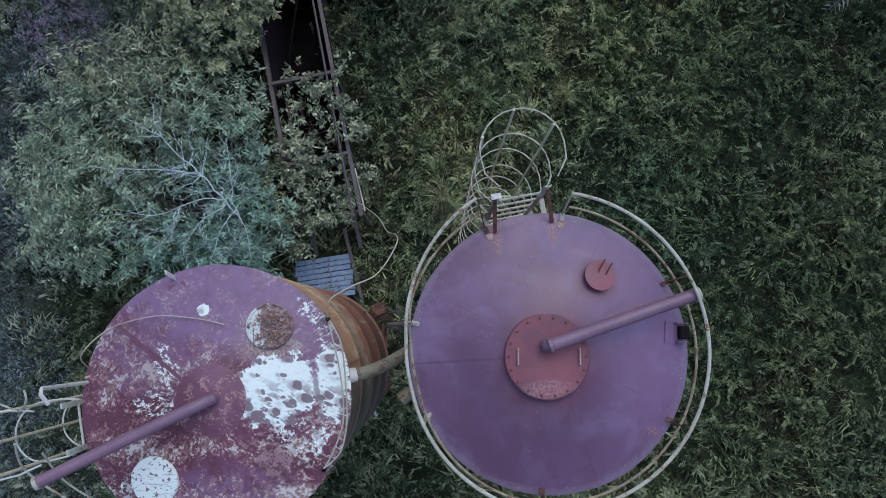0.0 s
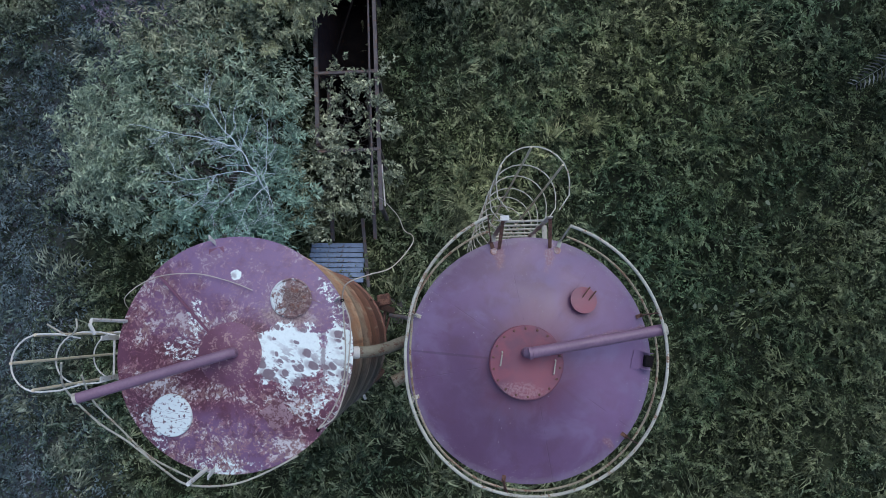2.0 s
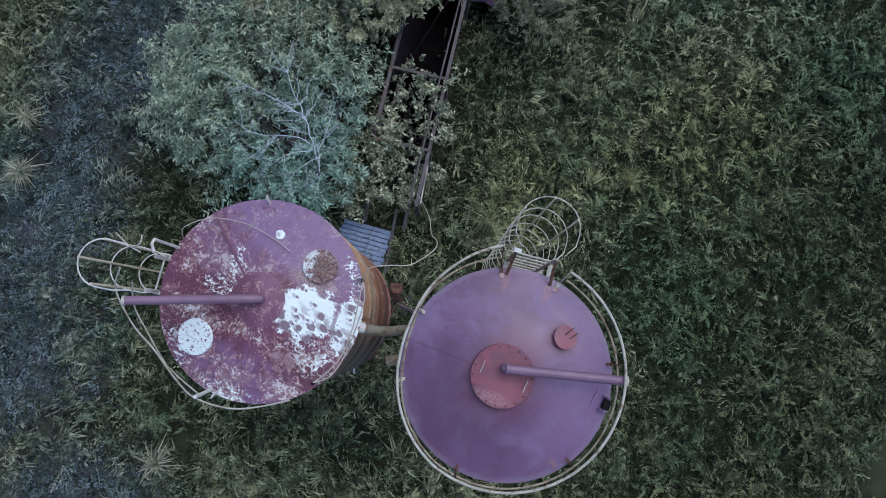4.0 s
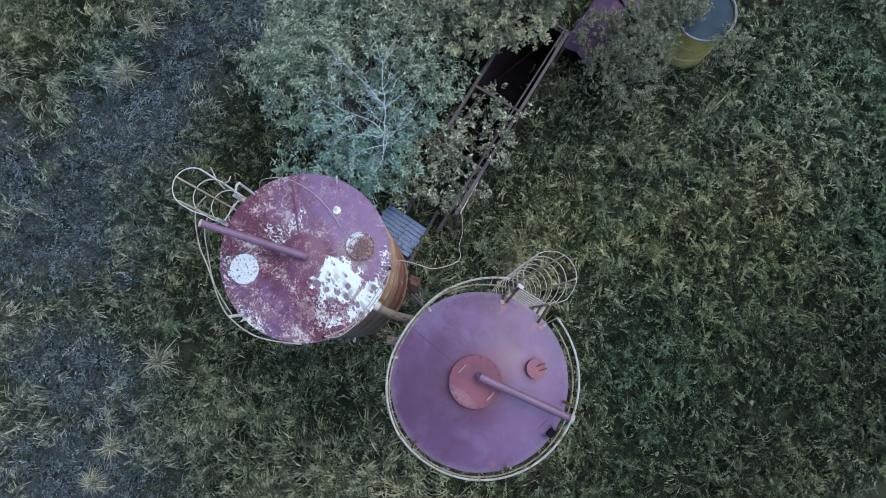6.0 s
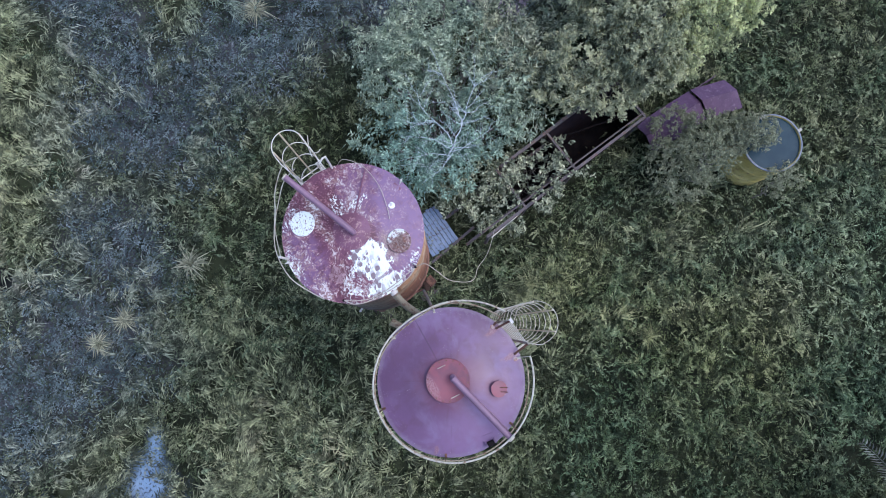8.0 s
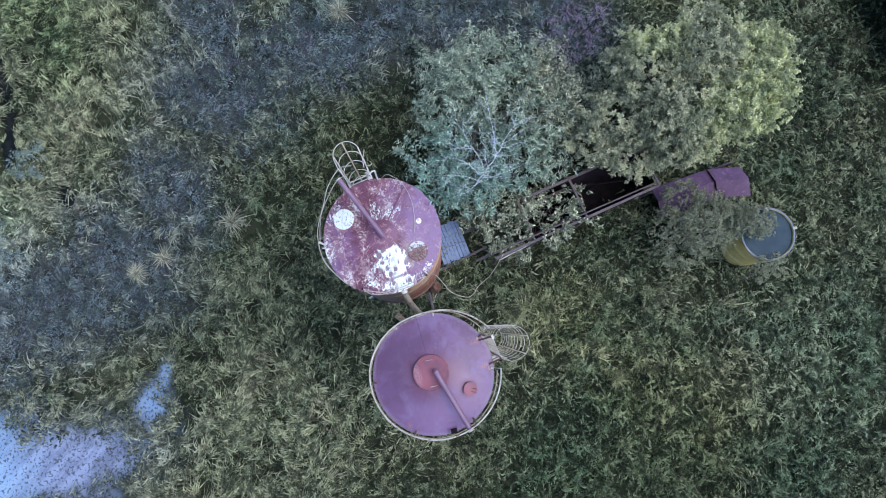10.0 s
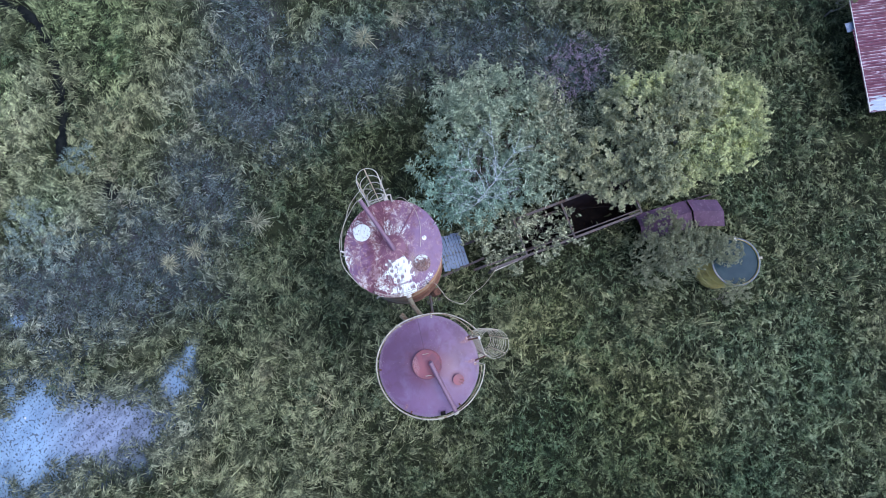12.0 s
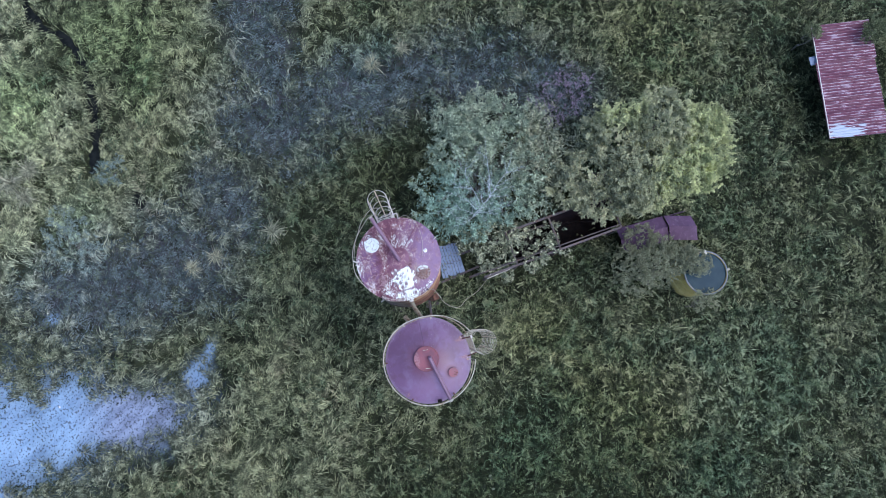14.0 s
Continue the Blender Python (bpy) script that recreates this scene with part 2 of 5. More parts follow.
    for scale, keep, size in ((7.6, 0.0, 0.53), (12.5, 0.10, 0.48)):
        for step, soft in (((0.0, 0.0, 0.0), 0.05), ((0.040, 0.024, 0.0), 0.16)):
            d, k = n.cells(n.stretch(n.shift(warped, step), 0.8, 1.2, 0), scale)
            hole = n.ramp(n.math("SUBTRACT", d, n.ramp(k, keep, 1.0, -0.08, size, False)), soft, -soft)
            if soft < 0.1:
                pits = hole if pits is None else n.math("MAXIMUM", pits, hole)
            else:
                smear = hole if smear is None else n.math("MAXIMUM", smear, hole)
    # larger bare islands towards the lower side
    low_side = n.ramp(n.math("ADD", n.split(c)[1], n.math("MULTIPLY", mid, 0.3)), 0.42, 0.0)
    bare = n.noise(n.stretch(n.stretch(c, 1, 1, 0, rot=(0, 0, 0.35)), 0.75, 1.5, 0), 9.0, 4, 0.6)
    pits = n.math("MAXIMUM", pits, n.math("MULTIPLY", n.ramp(bare, 0.525, 0.57), low_side))
    smear = n.math("MAXIMUM", smear, n.math("MULTIPLY", n.ramp(bare, 0.48, 0.58), low_side))
    # the strip along the rim is parted from the patch by a ragged dark line
    crack = n.blob(c, 0.985, 0.12, 0.022, 0.40, 10, 0.4, rag, 2.0)
    pits = n.math("MAXIMUM", pits, n.math("MULTIPLY", crack, 0.8))
    chalk = n.mix(n.ramp(fine, 0.4, 0.8), (0.84, 0.92, 0.85), (0.73, 0.81, 0.75))
    chalk = n.mix(n.math("MULTIPLY", smear, 0.72), chalk, (0.34, 0.31, 0.31))
    col = n.mix(white, col, chalk)
    pitted = n.math("MAXIMUM", parts[0], parts[1])
    col = n.mix(n.math("MULTIPLY", pitted, n.math("MULTIPLY", pits, 0.92)), col, (0.19, 0.135, 0.15))
    n.bump(n.math("ADD", n.math("MULTIPLY", white, 0.6), fine), 0.35, 0.006)
    return n.done(col, n.ramp(white, 0, 1, 0.5, 0.8))


def rusty_shell():
    """The older silo's side: stained cream and rust in wavering courses, with run marks down it and grey shade painted
    on its -y side.
    """
    n = Nodes("rust_streaked_shell")
    c = n.coord()
    x, y, z = n.split(c)
    wob = n.noise(n.stretch(c, 1, 1, 0.35), 3.2, 5, 0.65)
    band = n.math("ADD", z, n.math("MULTIPLY", n.math("SUBTRACT", wob, 0.5), 3.2))
    drip = n.noise(n.stretch(c, 9, 9, 0.40), 1.0, 5, 0.65)
    fine = n.noise(n.stretch(c, 26, 26, 3), 1.0, 4, 0.6)
    lines = n.noise(n.stretch(c, 0.8, 0.8, 9), 1.0, 5, 0.7, 0.5)
    col = n.mix(n.ramp(band, 6.8, 9.2), (0.22, 0.105, 0.07), (0.36, 0.17, 0.095))
    col = n.mix(n.ramp(band, 8.8, 9.6, 0, 0.9), col, (0.68, 0.53, 0.34))
    col = n.mix(n.ramp(band, 9.7, 10.3, 0, 0.9), col, (0.56, 0.31, 0.16))
    col = n.mix(n.ramp(band, 10.5, 11.1, 0, 0.85), col, (0.50, 0.36, 0.26))
    col = n.mix(n.ramp(drip, 0.52, 0.66, 0, 0.6), col, (0.22, 0.10, 0.055))
    col = n.mix(n.ramp(drip, 0.42, 0.32, 0, 0.5), col, (0.58, 0.48, 0.33))
    col = n.mix(n.math("MULTIPLY", n.ramp(lines, 0.53, 0.68, 0, 0.75), n.ramp(wob, 0.40, 0.58, 0.35, 1.0)), col, (0.11, 0.06, 0.038))
    col = n.mix(n.ramp(fine, 0.56, 0.7, 0, 0.5), col, (0.12, 0.065, 0.045))
    # shade of the -y side, painted in as streaky dark grey
    shaded_side = n.ramp(n.math("ADD", y, n.math("MULTIPLY", n.math("SUBTRACT", wob, 0.5), 0.7)), 0.42, -0.20)
    col = n.mix(n.math("MULTIPLY", shaded_side, 0.85), col, n.mix(n.ramp(lines, 0.4, 0.6), (0.235, 0.220, 0.175), (0.085, 0.075, 0.058)))
    n.bump(n.math("ADD", fine, drip), 0.3, 0.006)
    return n.done(col, 0.7)


def cover_paint():
    """Red-oxide cover plate: pinkish bloom, scuffed pale along one side of the edge."""
    n = Nodes("red_oxide_cover")
    c = n.coord()
    mid, fine = n.noise(c, 5, 5, 0.6), n.noise(c, 45, 5, 0.7)
    col = n.mix(n.ramp(mid, 0.35, 0.65), (0.150, 0.052, 0.080), (0.235, 0.068, 0.088))
    col = n.mix(n.math("MULTIPLY", n.blob(c, 0.06, -0.15, 0.20, 0.22, 0, 0.6, mid, 1.0), 0.6), col, (0.30, 0.100, 0.118))
    scuff = n.math("MULTIPLY", n.blob(c, -0.02, -0.29, 0.24, 0.075, 8, 0.4, mid, 1.4), n.ramp(fine, 0.40, 0.62))
    col = n.mix(n.math("MULTIPLY", scuff, 0.55), col, (0.42, 0.28, 0.27))
    n.bump(n.math("ADD", mid, fine), 0.2, 0.004)
    return n.done(col, n.ramp(mid, 0.3, 0.7, 0.40, 0.58))


def leaf_mat(name, a, b, dry=(0.16, 0.13, 0.07), far=0.35, rough=0.72, tone=0.22, field=False, glow=(), spread=1.0, young=(0.40, 0.46, 0.21), clumps=1.9, dim=(0.40, 0.42, 0.41), lift=(1.92, 1.90, 1.84), tufts=0.0):
    """Foliage: colour by leaf and by place, slightly glossy, letting some light through."""
    n = Nodes(name)
    p, i = n.place(), n.island()
    patch, small = n.noise(p, far, 3), n.noise(p, far * 6, 3)
    col = n.mix(n.ramp(n.math("ADD", n.math("MULTIPLY", patch, 0.6), n.math("MULTIPLY", small, 0.4)), 0.38, 0.62), a, b)
    col = n.mix(n.ramp(i, 0.6, 1.0, 0, 0.9 * spread, False), col, tuple(v * 1.9 for v in b))
    col = n.mix(n.ramp(i, 0.0, 0.4, 0.85 * spread, 0, False), col, tuple(v * 0.35 for v in a))
    col = n.mix(n.ramp(n.noise(p, far * 2.3, 4), 0.58, 0.7, 0, tone), col, dry)
    for x, y, r in glow:
        # younger or paler growth on some lobes
        col = n.mix(n.math("MULTIPLY", n.blob(p, x, y, r, r, 0, 0.5, small, 1.2), 0.6), col, n.mix(i, tuple(v * 0.6 for v in young), tuple(v * 1.25 for v in young)))
    if tufts:
        # noise paints lit tufts and dark gaps into the leaf colour
        vary = n.t.nodes.new("ShaderNodeMix")
        vary.data_type, vary.blend_type = "RGBA", "MULTIPLY"
        vary.inputs[0].default_value = 1.0
        n.put(vary.inputs[6], col)
        n.put(vary.inputs[7], n.mix(n.ramp(n.noise(p, tufts, 3, 0.6), 0.38, 0.62), (0.58, 0.62, 0.60), (1.38, 1.35, 1.28)))
        col = vary.outputs[2]
    if field:
        # plants differ from clump to clump
        clump = n.math("ADD", n.math("MULTIPLY", n.noise(p, clumps, 2, 0.5), 0.55), n.math("MULTIPLY", n.noise(p, clumps * 2.6, 2, 0.5), 0.45))
        vary = n.t.nodes.new("ShaderNodeMix")
        vary.data_type, vary.blend_type = "RGBA", "MULTIPLY"
        vary.inputs[0].default_value = 1.0
        n.put(vary.inputs[6], col)
        n.put(vary.inputs[7], n.mix(n.ramp(clump, 0.42, 0.60), dim, lift))
        col = vary.outputs[2]
        # bluish weeds along the worn track, straw-coloured growth in the meadow, painted shade at DARKER
        rag = n.noise(p, 0.55, 5, 0.65)
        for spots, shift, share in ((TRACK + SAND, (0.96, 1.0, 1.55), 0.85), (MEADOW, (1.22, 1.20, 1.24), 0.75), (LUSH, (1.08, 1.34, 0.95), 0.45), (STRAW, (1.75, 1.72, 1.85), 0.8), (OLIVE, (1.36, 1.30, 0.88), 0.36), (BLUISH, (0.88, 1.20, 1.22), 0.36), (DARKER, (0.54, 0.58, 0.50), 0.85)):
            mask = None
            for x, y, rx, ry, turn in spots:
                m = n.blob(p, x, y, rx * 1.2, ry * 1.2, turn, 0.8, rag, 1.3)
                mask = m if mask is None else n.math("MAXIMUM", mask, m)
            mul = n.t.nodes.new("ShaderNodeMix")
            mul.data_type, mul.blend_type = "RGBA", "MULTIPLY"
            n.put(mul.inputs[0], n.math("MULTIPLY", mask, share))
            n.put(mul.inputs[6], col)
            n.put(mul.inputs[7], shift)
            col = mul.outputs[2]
    n.done(col, rough, spec=0.15)
    tr = n.t.nodes.new("ShaderNodeBsdfTranslucent")
    n.put(tr.inputs["Color"], col)
    mx = n.t.nodes.new("ShaderNodeMixShader")
    mx.inputs[0].default_value = 0.22
    n.t.links.new(n.bsdf.outputs[0], mx.inputs[1])
    n.t.links.new(tr.outputs[0], mx.inputs[2])
    n.t.links.new(mx.outputs[0], n.t.nodes["Material Output"].inputs["Surface"])
    return n.mat


def ground_mat():
    """Leaf litter and thatch, near black to paint in the shade between plants, a grey-blue worn track and pale gravel
    patches.
    """
    n = Nodes("ground_soil")
    p = n.place()
    big, mid, fine = n.noise(p, 0.25, 4), n.noise(p, 2.0, 5), n.noise(p, 18, 5, 0.7)
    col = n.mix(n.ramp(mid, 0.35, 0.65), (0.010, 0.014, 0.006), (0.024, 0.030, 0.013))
    col = n.mix(n.ramp(big, 0.4, 0.65, 0, 0.6), col, (0.055, 0.068, 0.03))
    rag = n.noise(p, 0.9, 5, 0.62)
    track = None
    for x, y, rx, ry, turn in TRACK:
        b = n.blob(p, x, y, rx, ry, turn, 0.7, rag, 1.1)
        track = b if track is None else n.math("MAXIMUM", track, b)
    col = n.mix(n.math("MULTIPLY", track, n.ramp(fine, 0.3, 0.6, 0.2, 0.7)), col, (0.11, 0.115, 0.14))
    rag2 = n.noise(p, 1.3, 6, 0.65)
    sand = None
    for x, y, rx, ry, turn in SAND:
        b = n.blob(p, x, y, rx, ry, turn, 0.75, rag2, 1.5)
        sand = b if sand is None else n.math("MAXIMUM", sand, b)
    # pale bluish grit, duller and streaked at its near end, dotted with dark seedlings
    pebble = n.noise(p, 10.0, 3, 0.55)
    drift = n.noise(n.stretch(n.stretch(p, 1, 1, 1, rot=(0, 0, 0.93)), 0.45, 1.7, 1), 0.9, 6, 0.68)
    grit = n.mix(n.ramp(drift, 0.35, 0.65), (0.185, 0.295, 0.415), (0.275, 0.420, 0.555))
    dull = n.blob(p, 2.1, -14.2, 2.0, 2.3, 0, 0.6, rag, 1.2)
    grit = n.mix(n.math("MULTIPLY", dull, 0.9), grit, n.mix(n.ramp(drift, 0.4, 0.6), (0.15, 0.17, 0.23), (0.27, 0.32, 0.42)))
    grit = n.mix(n.ramp(fine, 0.4, 0.75, 0, 0.4), grit, (0.37, 0.46, 0.60))
    grit = n.mix(n.ramp(pebble, 0.545, 0.61, 0, 0.85), grit, (0.07, 0.085, 0.10))
    col = n.mix(sand, col, grit)
    n.bump(n.math("ADD", mid, fine), 0.5, 0.03)
    return n.done(col, 0.9, spec=0.25)


# ---- materials ----
# x, y, half length, half width, turn
TRACK = [(-15.5, -6.6, 4.0, 1.5, 5), (-11.2, -6.4, 2.6, 2.0, 60), (-12.2, -2.2, 1.9, 3.4, 5), (-12.5, 3.2, 1.9, 3.6, 0), (-10.8, 7.6, 1.5, 2.4, -25),
         (-7.6, -9.2, 2.2, 1.5, 20), (-5.0, -11.4, 2.6, 2.0, 40), (-4.0, -15.2, 2.2, 3.8, 5), (-19.5, -6.0, 4.0, 1.6, -5)]
# lighter, drier meadow
MEADOW = [(-14.0, -16.0, 8.0, 6.0, 0), (-9.5, -16.0, 2.2, 3.0, 0), (3.7, -7.4, 3.0, 3.8, 0), (-13.0, 13.2, 2.4, 2.2, 0), (3.5, 12.5, 2.6, 2.4, 0)]
# shed's shadow painted into leaf colour; darker weeds by the old silo and open side
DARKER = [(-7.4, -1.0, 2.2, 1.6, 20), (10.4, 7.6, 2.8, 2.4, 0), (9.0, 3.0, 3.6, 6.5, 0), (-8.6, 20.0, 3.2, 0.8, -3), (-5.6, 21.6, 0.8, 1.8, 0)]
# darker scrub with little grass round the older silo
SCRUB = [(-6.0, -3.2, 4.2, 4.6, 20), (-0.9, 5.4, 1.7, 3.4, 0)]
# fresh green, olive and bluish-green stands of weeds
LUSH = [(-16.9, -13.6, 1.7, 2.4, 0), (-13.8, -19.0, 1.6, 1.3, 0), (-14.6, -12.7, 1.5, 0.9, 0)]
OLIVE = [(-12.8, 13.2, 2.4, 1.9, 0), (1.2, 4.9, 1.3, 1.4, 0), (5.2, 8.6, 2.4, 1.9, 30), (3.2, 6.4, 1.5, 1.3, 0)]
STRAW = [(-6.6, -17.6, 2.6, 2.4, 0), (-10.4, -19.2, 2.6, 1.7, 20), (-13.0, -17.2, 1.3, 1.0, 0), (-18.5, -20.0, 3.0, 1.6, 0)]
BLUISH = [(5.5, 15.2, 2.4, 2.2, 0), (6.2, 3.8, 1.7, 2.0, 0), (-13.2, -1.8, 1.8, 1.6, 0), (-7.4, -16.3, 1.2, 1.0, 0), (9.5, 12.0, 1.6, 1.6, 0)]
SAND = [(2.15, -15.3, 1.55, 3.3, 0), (1.9, -17.6, 2.5, 2.4, 0), (2.2, -20.6, 3.0, 2.6, 0), (3.6, -22.4, 3.0, 3.0, 0), (4.2, -24.5, 2.4, 3.0, -20), (0.75, -11.50, 1.0, 0.72, -30), (-0.2, -10.85, 1.0, 0.30, -25), (-3.05, -18.0, 0.28, 0.4, 0)]
M_GROUND = ground_mat()
M_ROOF = roof_paint()
M_FLAKE = flaking_roof()
M_RUSTSHELL = rusty_shell()
M_SHELL = metal_paint("maroon_shell_paint", (0.16, 0.06, 0.085), (0.20, 0.085, 0.13), wear=0.68)
M_COVER = cover_paint()
M_PIPE = metal_paint("violet_pipe_paint", (0.205, 0.122, 0.170), (0.250, 0.150, 0.205), wear=0.75, rough=0.38, scale=2)
M_RAIL = metal_paint("grey_white_rail_paint", (0.56, 0.545, 0.43), (0.42, 0.40, 0.31), (0.25, 0.16, 0.09), 0.62, 0.5, 3)
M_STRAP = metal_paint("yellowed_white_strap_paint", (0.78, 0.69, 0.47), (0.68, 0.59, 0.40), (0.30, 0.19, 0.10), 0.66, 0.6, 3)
M_MIDRAIL = metal_paint("yellowed_rail_paint", (0.40, 0.35, 0.22), (0.30, 0.25, 0.16), (0.20, 0.11, 0.06), 0.58, 0.6, 3)
M_WHITE = metal_paint("chalky_white_paint", (0.72, 0.71, 0.64), (0.62, 0.60, 0.52), (0.30, 0.20, 0.12), 0.66, 0.6, 3)
M_RUST = metal_paint("brown_rust", (0.15, 0.07, 0.045), (0.20, 0.10, 0.06), (0.09, 0.04, 0.025), 0.55, 0.75, 3)
M_STEEL = metal_paint("weathered_grey_steel", (0.085, 0.075, 0.074), (0.12, 0.105, 0.10), (0.12, 0.07, 0.045), 0.60, 0.6, 2)
# the bin's inner shade is painted into these two near-black steels
M_DARK = metal_paint("near_black_steel", (0.010, 0.009, 0.010), (0.017, 0.014, 0.014), (0.028, 0.016, 0.011), 0.62, 0.8, 2, 0.08)
M_BIN = metal_paint("shade_dark_bin_steel", (0.017, 0.014, 0.018), (0.026, 0.021, 0.025), (0.036, 0.02, 0.016), 0.60, 0.75, 2, 0.1)
M_BLUE = metal_paint("faded_blue_sheet", (0.20, 0.27, 0.38), (0.25, 0.32, 0.43), (0.14, 0.12, 0.11), 0.62, 0.6, 2.5)
M_RIM = metal_paint("dull_blue_rim_steel", (0.17, 0.205, 0.24), (0.22, 0.255, 0.29), (0.10, 0.10, 0.10), 0.72, 0.6, 3)
M_YELLOW = metal_paint("yellow_tank_paint", (0.62, 0.49, 0.13), (0.68, 0.56, 0.20), (0.34, 0.24, 0.10), 0.62, 0.55, 2)
M_VIOLET = metal_paint("violet_sheet_paint", (0.085, 0.042, 0.088), (0.118, 0.062, 0.120), (0.19, 0.14, 0.19), 0.64, 0.5, 2)
M_DUCT = metal_paint("stained_brown_duct", (0.27, 0.25, 0.17), (0.17, 0.15, 0.10), (0.14, 0.08, 0.05), 0.60, 0.65, 3)
M_WELD = metal_paint("flaked_weld", (0.40, 0.22, 0.17), (0.25, 0.10, 0.09), (0.5, 0.4, 0.36), 0.55, 0.7, 6)
M_CABLE = metal_paint("pale_cable_sheath", (0.55, 0.50, 0.40), (0.45, 0.40, 0.32), (0.25, 0.2, 0.14), 0.68, 0.6, 4)
M_BARK = metal_paint("grey_bark", (0.16, 0.15, 0.13), (0.22, 0.21, 0.18), (0.08, 0.07, 0.05), 0.60, 0.9, 3)
M_CENTRE = metal_paint("plum_centre_plate", (0.150, 0.056, 0.085), (0.205, 0.090, 0.145), (0.36, 0.22, 0.21), 0.60, 0.5, 2.2)
M_SCRAPED = metal_paint("scraped_pink_paint", (0.27, 0.155, 0.170), (0.38, 0.255, 0.265), (0.13, 0.05, 0.06), 0.56, 0.55, 2.6)
M_TWIG = metal_paint("bleached_dead_wood", (0.60, 0.69, 0.70), (0.48, 0.55, 0.57), (0.2, 0.19, 0.17), 0.62, 0.8, 3)


def chaff_mat():
    n = Nodes("dry_twig_litter")
    c = n.coord()
    a = n.noise(c, 26, 5, 0.75, 1.5)
    b = n.noise(c, 16, 4)
    col = n.mix(n.ramp(a, 0.42, 0.6), (0.13, 0.075, 0.07), (0.42, 0.33, 0.28))
    col = n.mix(n.ramp(b, 0.5, 0.65), col, (0.22, 0.10, 0.07))
    n.bump(a, 0.6, 0.02)
    return n.done(col, 0.85)


def chalk_mat():
    """White lid with small dark spots and scratches."""
    n = Nodes("spotted_chalk_white")
    c = n.coord()
    spots = n.ramp(n.noise(c, 22, 3), 0.575, 0.63)
    lines = n.ramp(n.noise(n.stretch(c, 5, 50, 5, rot=(0, 0, 1.1)), 1.5, 3), 0.6, 0.66)
    col = n.mix(n.math("MAXIMUM", spots, n.math("MULTIPLY", lines, 0.7)), (0.76, 0.83, 0.77), (0.20, 0.15, 0.15))
    n.bump(spots, 0.3, 0.005)
    return n.done(col, 0.7)


def water_mat():
    n = Nodes("still_water")
    c = n.coord()
    col = n.mix(n.ramp(n.noise(c, 2.0, 4), 0.35, 0.7), (0.015, 0.042, 0.058), (0.026, 0.058, 0.072))
    n.bump(n.noise(c, 9, 3), 0.05, 0.01)
    return n.done(col, 0.35, spec=0.12)


def tin_roof_mat():
    n = Nodes("peeling_tin_roof")
    c = n.coord()
    x, y, z = n.split(c)
    fine, mid = n.noise(c, 14, 5, 0.7), n.noise(n.stretch(c, 3.2, 0.9, 1), 1.6, 5, 0.62)
    col = n.mix(n.ramp(mid, 0.35, 0.65), (0.115, 0.03, 0.055), (0.155, 0.046, 0.078))
    crest = n.ramp(n.math("ADD", z, n.math("MULTIPLY", n.math("SUBTRACT", mid, 0.5), 0.09)), 0.010, 0.026)
    col = n.mix(n.math("MULTIPLY", crest, n.ramp(fine, 0.36, 0.56)), col, (0.48, 0.40, 0.45))
    col = n.mix(n.ramp(mid, 0.58, 0.66, 0, 0.8), col, (0.45, 0.36, 0.42))
    streaks = n.noise(n.stretch(c, 6.0, 0.9, 1), 1.6, 5, 0.62)
    bare = n.math("MAXIMUM", n.blob(c, 2.5, -0.7, 0.36, 0.85, 0, 0.15, streaks, 4.0), n.blob(c, 2.88, 0.0, 0.12, 1.5, 0, 0.3, streaks, 2.4))
    col = n.mix(bare, col, (0.46, 0.53, 0.60))
    n.bump(fine, 0.2, 0.005)
    return n.done(col, 0.55)


def mottle_mat():
    """Lid rusted brown on one side, chalk white on the other."""
    n = Nodes("mottled_lid")
    c = n.coord()
    x, y, z = n.split(c)
    m = n.ramp(n.math("ADD", x, n.math("MULTIPLY", n.math("SUBTRACT", n.noise(c, 13, 5, 0.75), 0.5), 1.1)), -0.09, -0.14)
    m = n.math("MAXIMUM", m, n.math("MULTIPLY", n.ramp(n.noise(c, 24, 5, 0.75), 0.56, 0.62), 0.6))
    col = n.mix(m, n.mix(n.ramp(n.noise(c, 20, 4), 0.4, 0.6), (0.15, 0.08, 0.075), (0.30, 0.20, 0.18)), (0.66, 0.70, 0.66))
    n.bump(m, 0.3, 0.005)
    return n.done(col, 0.75)



def mud_mat():
    """Black standing water over mud."""
    n = Nodes("black_wet_mud")
    p = n.place()
    col = n.mix(n.ramp(n.noise(p, 3.0, 4), 0.4, 0.65), (0.006, 0.008, 0.008), (0.016, 0.019, 0.017))
    n.bump(n.noise(p, 12, 3), 0.1, 0.01)
    return n.done(col, 0.6, spec=0.08)


M_MUD = mud_mat()
M_MOTTLE = mottle_mat()
M_CHAFF, M_CHALK, M_WATER, M_TIN = chaff_mat(), chalk_mat(), water_mat(), tin_roof_mat()
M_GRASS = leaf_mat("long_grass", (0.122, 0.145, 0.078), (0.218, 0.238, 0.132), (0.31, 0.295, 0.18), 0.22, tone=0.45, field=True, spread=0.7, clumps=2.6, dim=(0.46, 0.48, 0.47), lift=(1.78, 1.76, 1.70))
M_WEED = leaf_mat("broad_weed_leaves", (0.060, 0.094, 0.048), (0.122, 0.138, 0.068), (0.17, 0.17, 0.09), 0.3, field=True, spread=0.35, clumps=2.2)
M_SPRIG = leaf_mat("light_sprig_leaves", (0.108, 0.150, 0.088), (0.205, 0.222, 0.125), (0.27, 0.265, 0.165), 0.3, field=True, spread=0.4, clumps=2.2)
